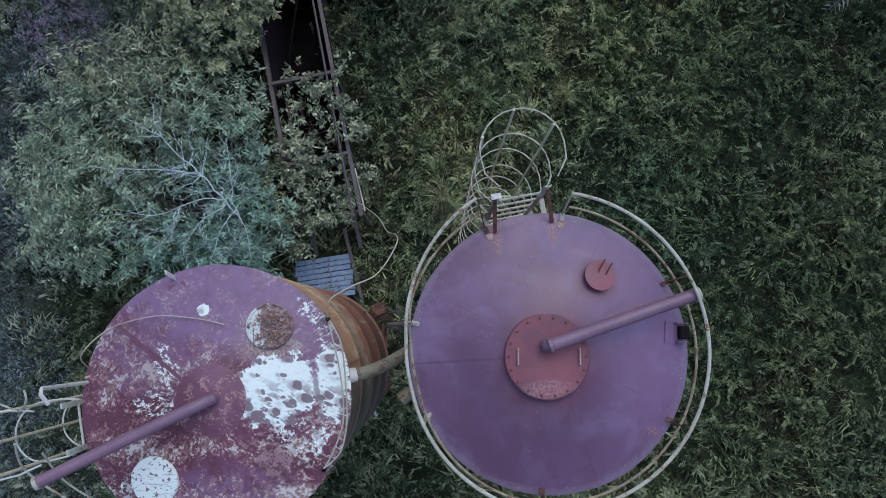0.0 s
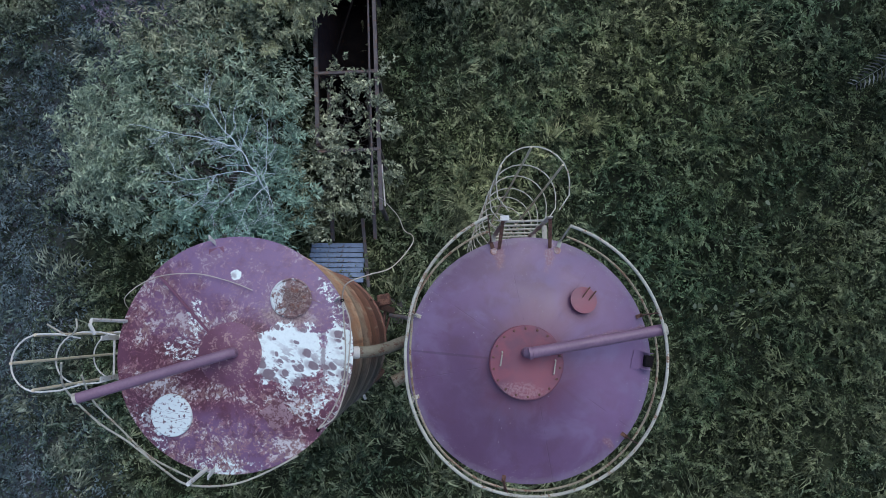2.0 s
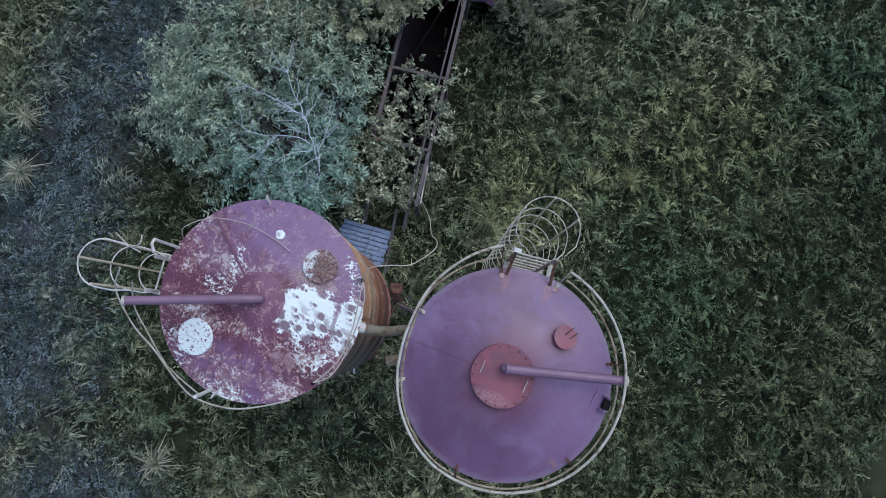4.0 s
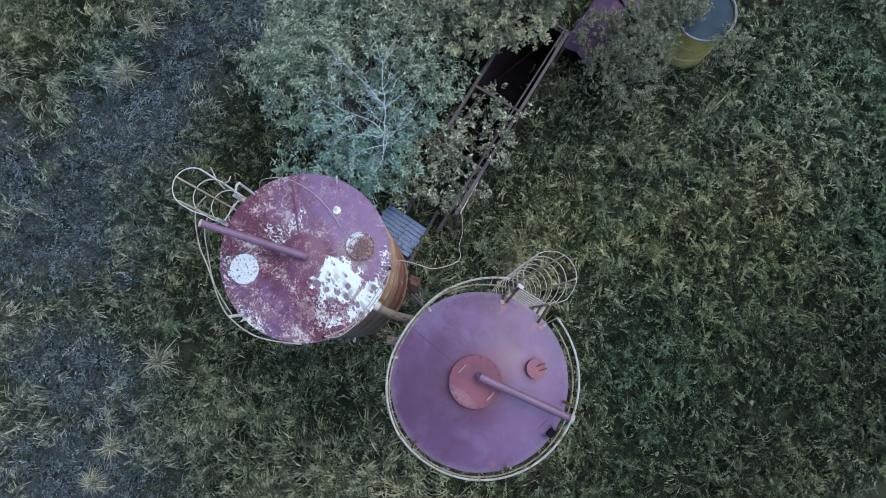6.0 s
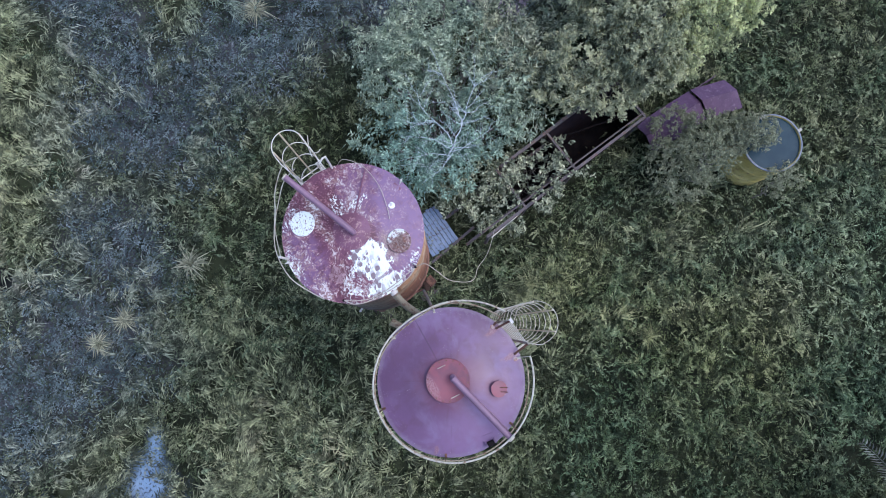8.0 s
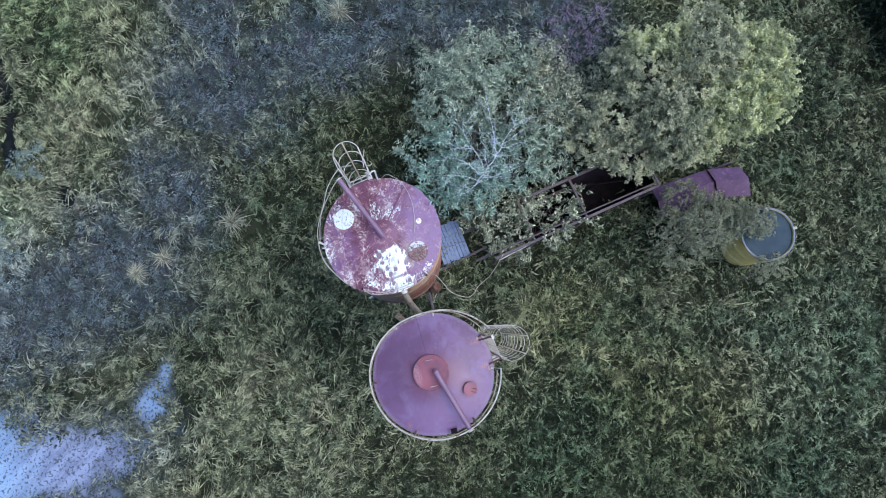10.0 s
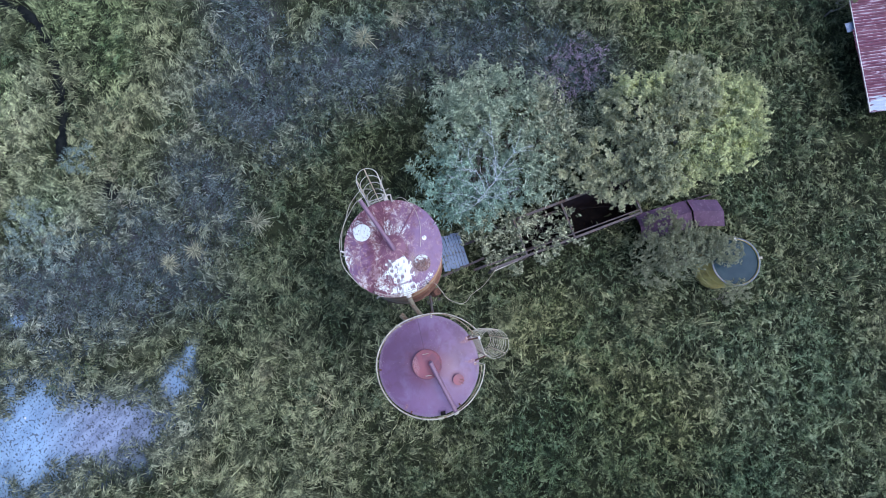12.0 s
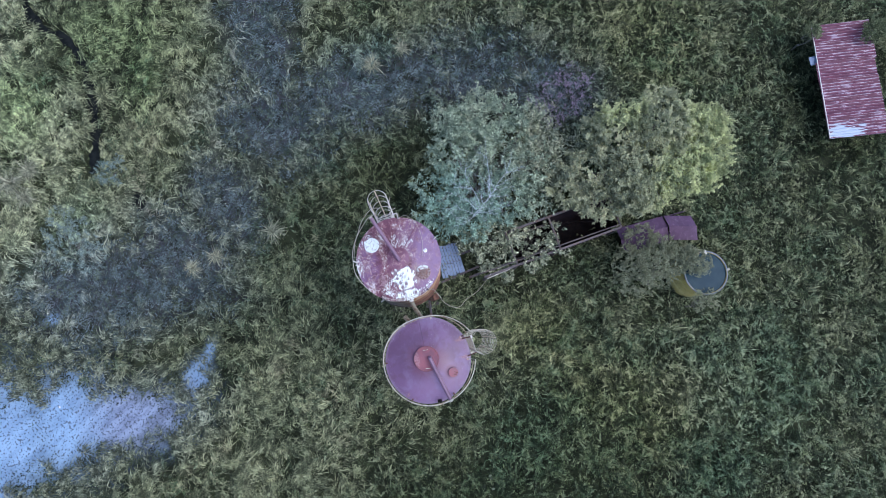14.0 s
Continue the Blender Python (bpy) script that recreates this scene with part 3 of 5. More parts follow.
# low leaves coloured darker to deepen the shade between clumps
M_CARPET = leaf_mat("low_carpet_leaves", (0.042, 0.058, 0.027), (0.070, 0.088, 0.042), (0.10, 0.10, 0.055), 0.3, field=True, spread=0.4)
M_PALE = leaf_mat("pale_track_weeds", (0.100, 0.142, 0.150), (0.176, 0.228, 0.240), (0.22, 0.205, 0.245), 0.4, tone=0.35, spread=0.55, tufts=2.2)
M_WILLOW = leaf_mat("silvery_leaves", (0.255, 0.330, 0.232), (0.395, 0.462, 0.338), (0.50, 0.47, 0.33), 0.5, tone=0.45, glow=((-4.6, 2.4, 2.0), (-5.4, 1.3, 1.6)), spread=0.55, young=(0.28, 0.445, 0.365), tufts=2.6)
M_TREE = leaf_mat("grey_green_leaves", (0.31, 0.335, 0.205), (0.43, 0.45, 0.285), (0.47, 0.47, 0.28), 0.35, tone=0.5, glow=((-4.3, 11.4, 1.5), (-5.2, 12.9, 1.5), (-7.2, 12.8, 1.1), (-7.9, 9.2, 1.0)), spread=0.35, young=(0.54, 0.60, 0.28), tufts=1.8)
M_MEADOWBUSH = leaf_mat("dull_silvery_leaves", (0.17, 0.25, 0.22), (0.27, 0.35, 0.31), (0.30, 0.33, 0.26), 0.5)
M_BUSH = leaf_mat("dull_green_leaves", (0.11, 0.14, 0.07), (0.18, 0.21, 0.11), (0.22, 0.22, 0.12), 0.8)
M_BRAMBLE = leaf_mat("pale_shrub_leaves", (0.24, 0.275, 0.18), (0.36, 0.385, 0.27), (0.38, 0.34, 0.24), 0.8, tufts=3.0)
M_HAZE = leaf_mat("fine_grey_leaves", (0.20, 0.225, 0.135), (0.28, 0.305, 0.19), (0.34, 0.34, 0.2), 0.8, spread=0.7)
M_FROND = leaf_mat("dry_palm_leaflets", (0.17, 0.18, 0.16), (0.25, 0.26, 0.23), (0.28, 0.27, 0.22), 0.8)
M_TUSSOCK = leaf_mat("pale_stiff_blades", (0.25, 0.27, 0.18), (0.36, 0.37, 0.25), (0.40, 0.38, 0.26), 0.8)
M_BRUSH = leaf_mat("purplish_brush", (0.21, 0.175, 0.22), (0.31, 0.26, 0.335), (0.31, 0.27, 0.32), 0.8)
M_CREEP = leaf_mat("creeper_leaf", (0.075, 0.098, 0.058), (0.115, 0.135, 0.085), (0.14, 0.14, 0.095), 0.8)


# ---- mesh helpers ----
def thing(name, at, label, category, group="", turn=0.0):
    ob = new(name)
    ob.empty_display_size = 0.2
    ob.matrix_basis = pose(*at, 0, 0, turn)
    return tagged(ob, label, category, group)


def finish(name, bm, material, parent=None, label="", soft=0.6):
    me = bpy.data.meshes.new(name)
    bm.normal_update()
    for f in bm.faces:
        f.smooth = True
    for e in bm.edges:
        if len(e.link_faces) == 2 and e.calc_face_angle(0.0) > soft:
            e.smooth = False
    bm.to_mesh(me)
    bm.free()
    me.materials.append(material)
    ob = new(name, me)
    if parent is not None:
        ob.parent = parent
    return tagged(ob, label)


def part(name, bm, material, parent, label=""):
    return finish(name, bm, material, parent, label)


def again(ob, parent, m, label=""):
    """The same mesh once more, as another part."""
    o = new(ob.name.split(".")[0], ob.data)
    o.parent = parent
    o.matrix_basis = m
    return tagged(o, label)


def tube(pts, r, seg=10, closed=False, bm=None, caps=True, r_end=None):
    """A round bar along a line of points."""
    bm = bm or bmesh.new()
    pts = [Vector(p) for p in pts]
    rings, count = [], len(pts)
    side = None
    for i, p in enumerate(pts):
        a = pts[i - 1] if (i > 0 or closed) else p
        b = pts[(i + 1) % count] if (i < count - 1 or closed) else p
        way = (b - a).normalized()
        if side is None:
            side = way.orthogonal().normalized()
        side = (side - way * side.dot(way)).normalized()
        up = way.cross(side)
        rr = r if r_end is None else r + (r_end - r) * i / (count - 1)
        rings.append([bm.verts.new(p + (side * math.cos(k * math.tau / seg) + up * math.sin(k * math.tau / seg)) * rr) for k in range(seg)])
    for i in range(count if closed else count - 1):
        a, b = rings[i], rings[(i + 1) % count]
        for k in range(seg):
            bm.faces.new((a[k], a[(k + 1) % seg], b[(k + 1) % seg], b[k]))
    if caps and not closed:
        bm.faces.new(rings[0][::-1])
        bm.faces.new(rings[-1])
    return bm


def curve_pts(pts, steps=6, closed=False):
    """Points on a smooth line through those given."""
    out, count = [], len(pts)
    v = [Vector(p) for p in pts]
    for i in range(count if closed else count - 1):
        p0 = v[i - 1] if (i > 0 or closed) else v[0]
        p1, p2 = v[i], v[(i + 1) % count]
        p3 = v[(i + 2) % count] if (i + 2 < count or closed) else v[-1]
        for s in range(steps):
            u = s / steps
            out.append(0.5 * (2 * p1 + (p2 - p0) * u + (2 * p0 - 5 * p1 + 4 * p2 - p3) * u * u + (3 * p1 - p0 - 3 * p2 + p3) * u ** 3))
    if not closed:
        out.append(v[-1])
    return out


def box(size, at=(0, 0, 0), turn=(0, 0, 0), bevel=0.0, bm=None):
    bm = bm or bmesh.new()
    m = pose(*at, *turn) @ Matrix.Diagonal((*size, 1))
    made = bmesh.ops.create_cube(bm, size=1, matrix=m)["verts"]
    if bevel:
        edges = list({e for v in made for e in v.link_edges})
        bmesh.ops.bevel(bm, geom=edges, offset=bevel, segments=1, affect="EDGES")
    return bm


def lathe(profile, seg=48, bm=None, at=(0, 0)):
    """A turned shape from (radius, z) pairs; radius 0 closes it."""
    bm = bm or bmesh.new()
    rings = []
    for r, z in profile:
        if r <= 0:
            rings.append([bm.verts.new((at[0], at[1], z))])
        else:
            rings.append([bm.verts.new((at[0] + r * math.cos(k * math.tau / seg), at[1] + r * math.sin(k * math.tau / seg), z)) for k in range(seg)])
    for a, b in zip(rings, rings[1:]):
        for k in range(seg):
            j = (k + 1) % seg
            f = [a[k % len(a)], a[j % len(a)], b[j % len(b)], b[k % len(b)]]
            f = list(dict.fromkeys(f))
            if len(f) > 2:
                bm.faces.new(f)
    return bm


def bar(a, b, w, h, bevel=0.0, bm=None, roll=0.0):
    """A flat or square bar from a to b."""
    a, b = Vector(a), Vector(b)
    bm = bm or bmesh.new()
    m = Matrix.Translation((a + b) / 2) @ (b - a).to_track_quat("Z", "Y").to_matrix().to_4x4() @ pose(0, 0, 0, 0, 0, roll) @ Matrix.Diagonal((w, h, (b - a).length, 1))
    made = bmesh.ops.create_cube(bm, size=1, matrix=m)["verts"]
    if bevel:
        bmesh.ops.bevel(bm, geom=list({e for v in made for e in v.link_edges}), offset=bevel, segments=1, affect="EDGES")
    return bm


def arrays(name, verts, loops, starts, totals, material, parent=None, label="", category="", kind=""):
    """A mesh object straight from number arrays."""
    me = bpy.data.meshes.new(name)
    me.vertices.add(len(verts))
    me.vertices.foreach_set("co", np.asarray(verts, dtype=np.float32).ravel())
    me.loops.add(len(loops))
    me.loops.foreach_set("vertex_index", np.asarray(loops, dtype=np.int32))
    me.polygons.add(len(starts))
    me.polygons.foreach_set("loop_start", np.asarray(starts, dtype=np.int32))
    me.update(calc_edges=True)
    me.materials.append(material)
    ob = new(name, me)
    if parent is not None:
        ob.parent = parent
    return tagged(ob, label, category, "", kind)


rng = np.random.default_rng(7)


def leaves(centre, way, length, width, fold=0.35, droop=0.25):
    """Kite-shaped leaves folded on the midrib: verts, loops, starts, totals. way: unit vectors from stalk to tip."""
    n = len(centre)
    up = np.tile(np.array([0.0, 0.0, 1.0]), (n, 1)) + rng.normal(0, 0.35, (n, 3))
    side = np.cross(way, up)
    side /= np.linalg.norm(side, axis=1, keepdims=True) + 1e-9
    nrm = np.cross(side, way)
    L, W = length[:, None], width[:, None]
    base = centre
    mid = base + way * L * 0.45
    tip = base + way * L - np.array([0, 0, 1.0]) * L * droop
    left = mid + side * W * 0.5 + nrm * W * fold * 0.5
    right = mid - side * W * 0.5 + nrm * W * fold * 0.5
    verts = np.stack([base, left, tip, right], 1).reshape(-1, 3)
    i = np.arange(n)[:, None] * 4
    loops = (i + np.array([[0, 2, 1, 0, 3, 2]])).ravel()
    starts = np.arange(2 * n) * 3
    return verts, loops, starts, np.full(2 * n, 3)


def blades(root, lean, length, width):
    """Bent grass blades: a lower strip and a tip."""
    n = len(root)
    up = np.array([0, 0, 1.0])
    L = length[:, None]
    side = np.stack([-lean[:, 1], lean[:, 0], np.zeros(n)], 1)
    side /= np.linalg.norm(side, axis=1, keepdims=True) + 1e-9
    flat = np.stack([lean[:, 0], lean[:, 1], np.zeros(n)], 1)
    mid = root + flat * L * 0.28 + up * L * 0.48
    tip = root + flat * L * 0.85 + up * L * (0.62 - 0.35 * np.linalg.norm(lean, axis=1, keepdims=True))
    w = width[:, None] * side * 0.5
    verts = np.stack([root - w * 0.7, root + w * 0.7, mid + w, mid - w, tip], 1).reshape(-1, 3)
    i = np.arange(n)[:, None] * 5
    loops = (i + np.array([[0, 1, 2, 3, 3, 2, 4]])).ravel()
    starts = (np.arange(n)[:, None] * 7 + np.array([[0, 4]])).ravel()
    return verts, loops, starts, np.tile([4, 3], n)


def inside(xy, spots, grow=1.0):
    """Which of the points lie in any of the ellipses."""
    hit = np.zeros(len(xy), bool)
    for x, y, rx, ry, turn in spots:
        c, s = math.cos(radians(turn)), math.sin(radians(turn))
        dx, dy = xy[:, 0] - x, xy[:, 1] - y
        hit |= ((dx * c + dy * s) / (rx * grow)) ** 2 + ((-dx * s + dy * c) / (ry * grow)) ** 2 < 1
    return hit


def wave(xy, scale, seed):
    """Smooth pseudo-noise from a few sines, -1 to 1."""
    r = np.random.default_rng(seed)
    v = np.zeros(len(xy))
    for _ in range(7):
        a, f, p = r.uniform(0, math.tau), r.uniform(0.5, 1.6) / scale, r.uniform(0, math.tau)
        v += np.sin((xy[:, 0] * math.cos(a) + xy[:, 1] * math.sin(a)) * f * math.tau + p)
    return v / 4.0


# ---- ground ----
DITCH = [(-24.0, -19.5), (-18.5, -18.0), (-17.1, -16.4), (-15.6, -15.55), (-14.1, -15.4), (-12.9, -15.2), (-11.2, -15.3), (-9.9, -15.55)]
HOLE = (-8.2, -13.6, 0.55, 0.42, 30)


def ditch_far(xy):
    best = np.full(len(xy), 99.0)
    for (ax, ay), (bx, by) in zip(DITCH, DITCH[1:]):
        d = np.array([bx - ax, by - ay])
        u = np.clip(((xy - (ax, ay)) @ d) / (d @ d), 0, 1)
        best = np.minimum(best, np.linalg.norm(xy - (np.array([ax, ay]) + u[:, None] * d), axis=1))
    return best


def ground_z(xy):
    z = 0.10 * wave(xy, 9.0, 1) + 0.05 * wave(xy, 2.6, 2)
    near = np.clip(1.4 - np.linalg.norm(xy, axis=1) / 45.0, 0, 1)
    z = z * near
    z -= 0.55 * np.exp(-(ditch_far(xy) / 0.22) ** 2)
    hx, hy = xy[:, 0] - HOLE[0], xy[:, 1] - HOLE[1]
    z -= 0.5 * np.exp(-((hx / 0.5) ** 2 + (hy / 0.4) ** 2))
    return z


def build_ground():
    near = np.arange(-30, 30.01, 0.3)
    out = np.array([33, 38, 46, 60, 85, 130, 220, 400, 800, 1500.0])
    line = np.concatenate([-out[::-1], near, out])
    n = len(line)
    gx, gy = np.meshgrid(line, line, indexing="ij")
    xy = np.stack([gx.ravel(), gy.ravel()], 1)
    verts = np.column_stack([xy, ground_z(xy)])
    i = np.arange(n * n).reshape(n, n)
    quads = np.stack([i[:-1, :-1], i[1:, :-1], i[1:, 1:], i[:-1, 1:]], -1).reshape(-1, 4)
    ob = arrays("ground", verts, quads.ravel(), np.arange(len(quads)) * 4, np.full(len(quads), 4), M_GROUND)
    tagged(ob, "overgrown rough ground with gravel patches and a worn track", "ground", "", "structure")


build_ground()


def build_stream():
    """Black standing water along the ditch."""
    pts = curve_pts([(x, y, 0) for x, y in DITCH], 8)
    bm = bmesh.new()
    prev = None
    for i, q in enumerate(pts):
        d = (pts[min(i + 1, len(pts) - 1)] - pts[max(i - 1, 0)]).normalized()
        wide = 0.21 + 0.08 * math.sin(i * 0.9) + 0.06 * math.sin(i * 2.3)
        row = [bm.verts.new((q.x - d.y * wide * k, q.y + d.x * wide * k, 0.03)) for k in (-1, 0, 1)]
        if prev:
            for k in (0, 1):
                bm.faces.new((prev[k], prev[k + 1], row[k + 1], row[k]))
        prev = row
    tagged(finish("stream", bm, M_MUD), "narrow ditch of black standing water through grass", "ditch", "", "structure")
    bm = lathe([(0.62, -0.02), (0.3, 0.031), (0.0, 0.031)], 14)
    for v in bm.verts:
        v.co.x *= 1.0 + 0.35 * math.sin(v.co.y * 9 + 1)
        v.co.y *= 0.8
    ob = tagged(finish("puddle", bm, M_MUD), "small black puddle in long grass", "puddle", "", "structure")
    ob.matrix_basis = pose(HOLE[0], HOLE[1], 0, 0, 0, 30)


build_stream()

# footprints kept free of plants: silo legs' pads, water tank, shed, hopper frame
CLEAR = [(-0.62, 12.55, 1.05, 1.05, 0), (-8.74, 22.08, 2.6, 0.75, -3), (-3.36, 5.85, 0.85, 3.6, 12)]


def scatter(count, x0, x1, y0, y1):
    return np.column_stack([rng.uniform(x0, x1, count), rng.uniform(y0, y1, count)])


def keep_off(xy):
    return ~(inside(xy, CLEAR) | inside(xy, SAND, 0.62 + 0.20 * wave(xy, 0.9, 5) + 0.5 * rng.random(len(xy))) | (ditch_far(xy) < 0.22 + 0.15 * wave(xy, 1.1, 8)) | inside(xy, [HOLE], 0.7))


def on_track(xy):
    """How much of the worn track shows at each point: 0 off it, 1 along its middle."""
    sway = 0.25 * wave(xy, 2.5, 14)
    return (0.25 * inside(xy, TRACK, 1.35 + sway) + 0.30 * inside(xy, TRACK, 1.1 + sway) + 0.30 * inside(xy, TRACK, 0.85 + sway) + 0.15 * inside(xy, TRACK, 0.6 + sway))


def grow_grass():
    """Long grass in laid-over tufts, thick on the open side and thinner among the weeds."""
    tufts = scatter(14000, -21, 13.3, -22.5, 26.5)
    lush = np.clip(0.60 - tufts[:, 1] * 0.05 + 0.35 * wave(tufts, 5, 11), 0.08, 1.0)
    lush *= 1 - 0.95 * on_track(tufts)
    open_side = np.clip((tufts[:, 0] - 1.5) / 2.0, 0, 1) * np.clip((tufts[:, 1] + 4.5) / 2.0, 0, 1)
    lush *= 1 - 0.75 * open_side
    lush[inside(tufts, SCRUB, 0.9 + 0.3 * wave(tufts, 2.5, 15))] *= 0.35
    shag = inside(tufts, MEADOW[2:3], 1.0)
    lush[shag] = 0.95
    ok = keep_off(tufts) & (rng.random(len(tufts)) < lush)
    tufts = tufts[ok]
    per = 24
    n = len(tufts) * per
    shag = np.repeat(inside(tufts, MEADOW[2:3], 1.0), per)
    size = np.repeat(rng.uniform(0.55, 1.25, len(tufts)) * (0.9 + 0.35 * wave(tufts, 3, 12)), per)
    root = np.repeat(tufts, per, 0) + rng.normal(0, 0.12, (n, 2))
    drift = np.repeat(2.3 + 1.3 * wave(tufts, 6, 13) + rng.normal(0, 0.9, len(tufts)), per) + rng.normal(0, 0.42, n)
    bend = np.clip(rng.normal(0.8, 0.3, n), 0.1, 1.3)
    lean = np.stack([np.cos(drift) * bend, np.sin(drift) * bend], 1)
    length = size * rng.uniform(0.40, 0.85, n) * np.where(shag, 1.15, 0.95)
    g = blades(np.column_stack([root, ground_z(root)]), lean, length, rng.uniform(0.022, 0.060, n))
    arrays("grass", *g, M_GRASS, None, "long laid-over grass with dry tips on rough ground", "grass", "stuff")


def dome_leaves(plants, per, spread, tall, length, width, low=0.15):
    """Leaves in domed clumps, the upper ones on the outside."""
    n = len(plants) * per
    a = rng.uniform(0, math.tau, n)
    q = np.sqrt(rng.random(n))
    xy = np.repeat(plants, per, 0) + np.stack([np.cos(a), np.sin(a)], 1) * (q * np.repeat(spread, per))[:, None]
    z = np.repeat(tall, per) * (1 - 0.65 * q ** 2) * rng.uniform(low, 1.0, n) ** 0.6
    way = np.stack([np.cos(a + rng.normal(0, 0.6, n)), np.sin(a + rng.normal(0, 0.6, n)), rng.uniform(-0.2, 0.9, n)], 1)
    way /= np.linalg.norm(way, axis=1, keepdims=True)
    big = np.repeat(rng.uniform(0.65, 1.35, len(plants)), per)
    return leaves(np.column_stack([xy, ground_z(xy) + z]), way, rng.uniform(*length, n) * big, rng.uniform(*width, n) * big)


def arching_sprigs(base, rise, per, reach, length, width):
    """Shoots that rise and arch over, with leaves set in pairs along them."""
    m = len(base)
    a = rng.uniform(0, math.tau, m)
    u = (np.tile(np.arange(per), m) + 0.6) / per
    k = np.repeat(np.arange(m), per)
    d = np.stack([np.cos(a), np.sin(a)], 1)[k]
    run = reach[k] * u
    xy = base[k] + d * run[:, None]
    z = ground_z(base)[k] + rise[k] * (0.45 + 1.1 * u - 0.75 * u * u)
    hand = np.where(np.tile(np.arange(per), m) % 2 == 0, 1.0, -1.0)
    t = a[k] + hand * rng.normal(0.85, 0.2, len(k)) * (1.1 - u)
    way = np.stack([np.cos(t), np.sin(t), rng.normal(0.2, 0.22, len(k))], 1)
    way /= np.linalg.norm(way, axis=1, keepdims=True)
    return leaves(np.column_stack([xy, z]), way, rng.uniform(*length, len(k)), rng.uniform(*width, len(k)))


def grow_weeds():
    """Broad-leaved weeds in clumps, knee to hip high, over the half away from the track."""
    plants = scatter(11800, -21, 13.3, -22.5, 26.5)
    lush = np.clip(0.55 + plants[:, 1] * 0.04 + 0.35 * wave(plants, 4, 21) + 0.3 * ((plants[:, 0] > 1.5) & (plants[:, 1] > -4.0)) + 0.4 * inside(plants, SCRUB, 1.15), 0.10, 1.0)
    ok = keep_off(plants) & (rng.random(len(plants)) < lush) & (rng.random(len(plants)) > 0.72 * on_track(plants))
    plants = plants[ok]
    open_side = (plants[:, 0] > 1.5) & (plants[:, 1] > -4.0)
    tall = np.clip(0.48 + 0.22 * wave(plants, 2.0, 22) + rng.normal(0, 0.16, len(plants)), 0.12, 1.1)
    g = dome_leaves(plants, 38, rng.uniform(0.16, 0.40, len(plants)), tall, (0.06, 0.15), (0.03, 0.065))
    arrays("weeds", *g, M_WEED, None, "dense knee-high dark green broad-leaved weeds", "weeds", "stuff")
    times = np.where(open_side, 3, 2)
    sprigs = np.repeat(plants, times, 0)
    sprigs = sprigs + rng.normal(0, 0.16, sprigs.shape)
    g = arching_sprigs(sprigs, np.repeat(tall, times) * 0.8, 13, rng.uniform(0.28, 0.66, len(sprigs)), (0.07, 0.16), (0.03, 0.06))
    arrays("weed_sprigs", *g, M_SPRIG, None, "arching light green weed shoots with paired leaves", "weeds", "stuff")
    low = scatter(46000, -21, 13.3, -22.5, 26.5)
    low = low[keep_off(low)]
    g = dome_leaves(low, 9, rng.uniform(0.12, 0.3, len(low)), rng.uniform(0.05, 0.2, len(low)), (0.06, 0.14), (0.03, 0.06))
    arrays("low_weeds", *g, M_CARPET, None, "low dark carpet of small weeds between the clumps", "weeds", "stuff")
    spots = scatter(15000, -22, 2, -20, 13)
    spots = spots[(rng.random(len(spots)) < on_track(spots)) & keep_off(spots)]
    g = dome_leaves(spots, 24, rng.uniform(0.14, 0.3, len(spots)), rng.uniform(0.08, 0.4, len(spots)), (0.06, 0.14), (0.02, 0.045))
    arrays("track_weeds", *g, M_PALE, None, "low pale grey-blue weeds on the worn track", "weeds", "stuff")


grow_grass()
grow_weeds()


def bristle_clump(at, size, label, mat, wide=0.04, n=150):
    """A tussock of stiff arching blades."""
    a = rng.uniform(0, math.tau, n)
    bend = rng.uniform(0.25, 1.05, n)
    root = np.column_stack([at[0] + rng.normal(0, 0.05, n), at[1] + rng.normal(0, 0.05, n), np.full(n, 0.18)])
    root -= np.array([at[0], at[1], 0])
    g = blades(root, np.stack([np.cos(a) * bend, np.sin(a) * bend], 1), rng.uniform(0.45, 1.0, n) * size, rng.uniform(wide * 0.5, wide, n))
    ob = arrays("grass_tussock", *g, mat)
    ob.matrix_basis = pose(at[0], at[1], 0)
    return tagged(ob, label, "tussock", "spiky grass tussocks")


for x, y, s in ((-4.87, -9.84, 0.95), (-4.49, -11.02, 0.85), (-5.66, -7.0, 1.15), (-13.3, -1.16, 1.1), (-14.0, 0.4, 0.9), (-9.8, -19.2, 1.5), (-10.3, -18.3, 1.3), (-9.0, -18.6, 1.2)):
    bristle_clump((x, y), s, "spiky tussock of pale stiff grass on open ground", M_TUSSOCK)
for x, y, s in ((0.05, 3.45, 1.1), (3.5, 6.3, 1.0), (0.35, 3.0, 0.8)):
    bristle_clump((x, y), s, "tussock of yellow-green grass among dark weeds", M_GRASS, 0.018, 240)


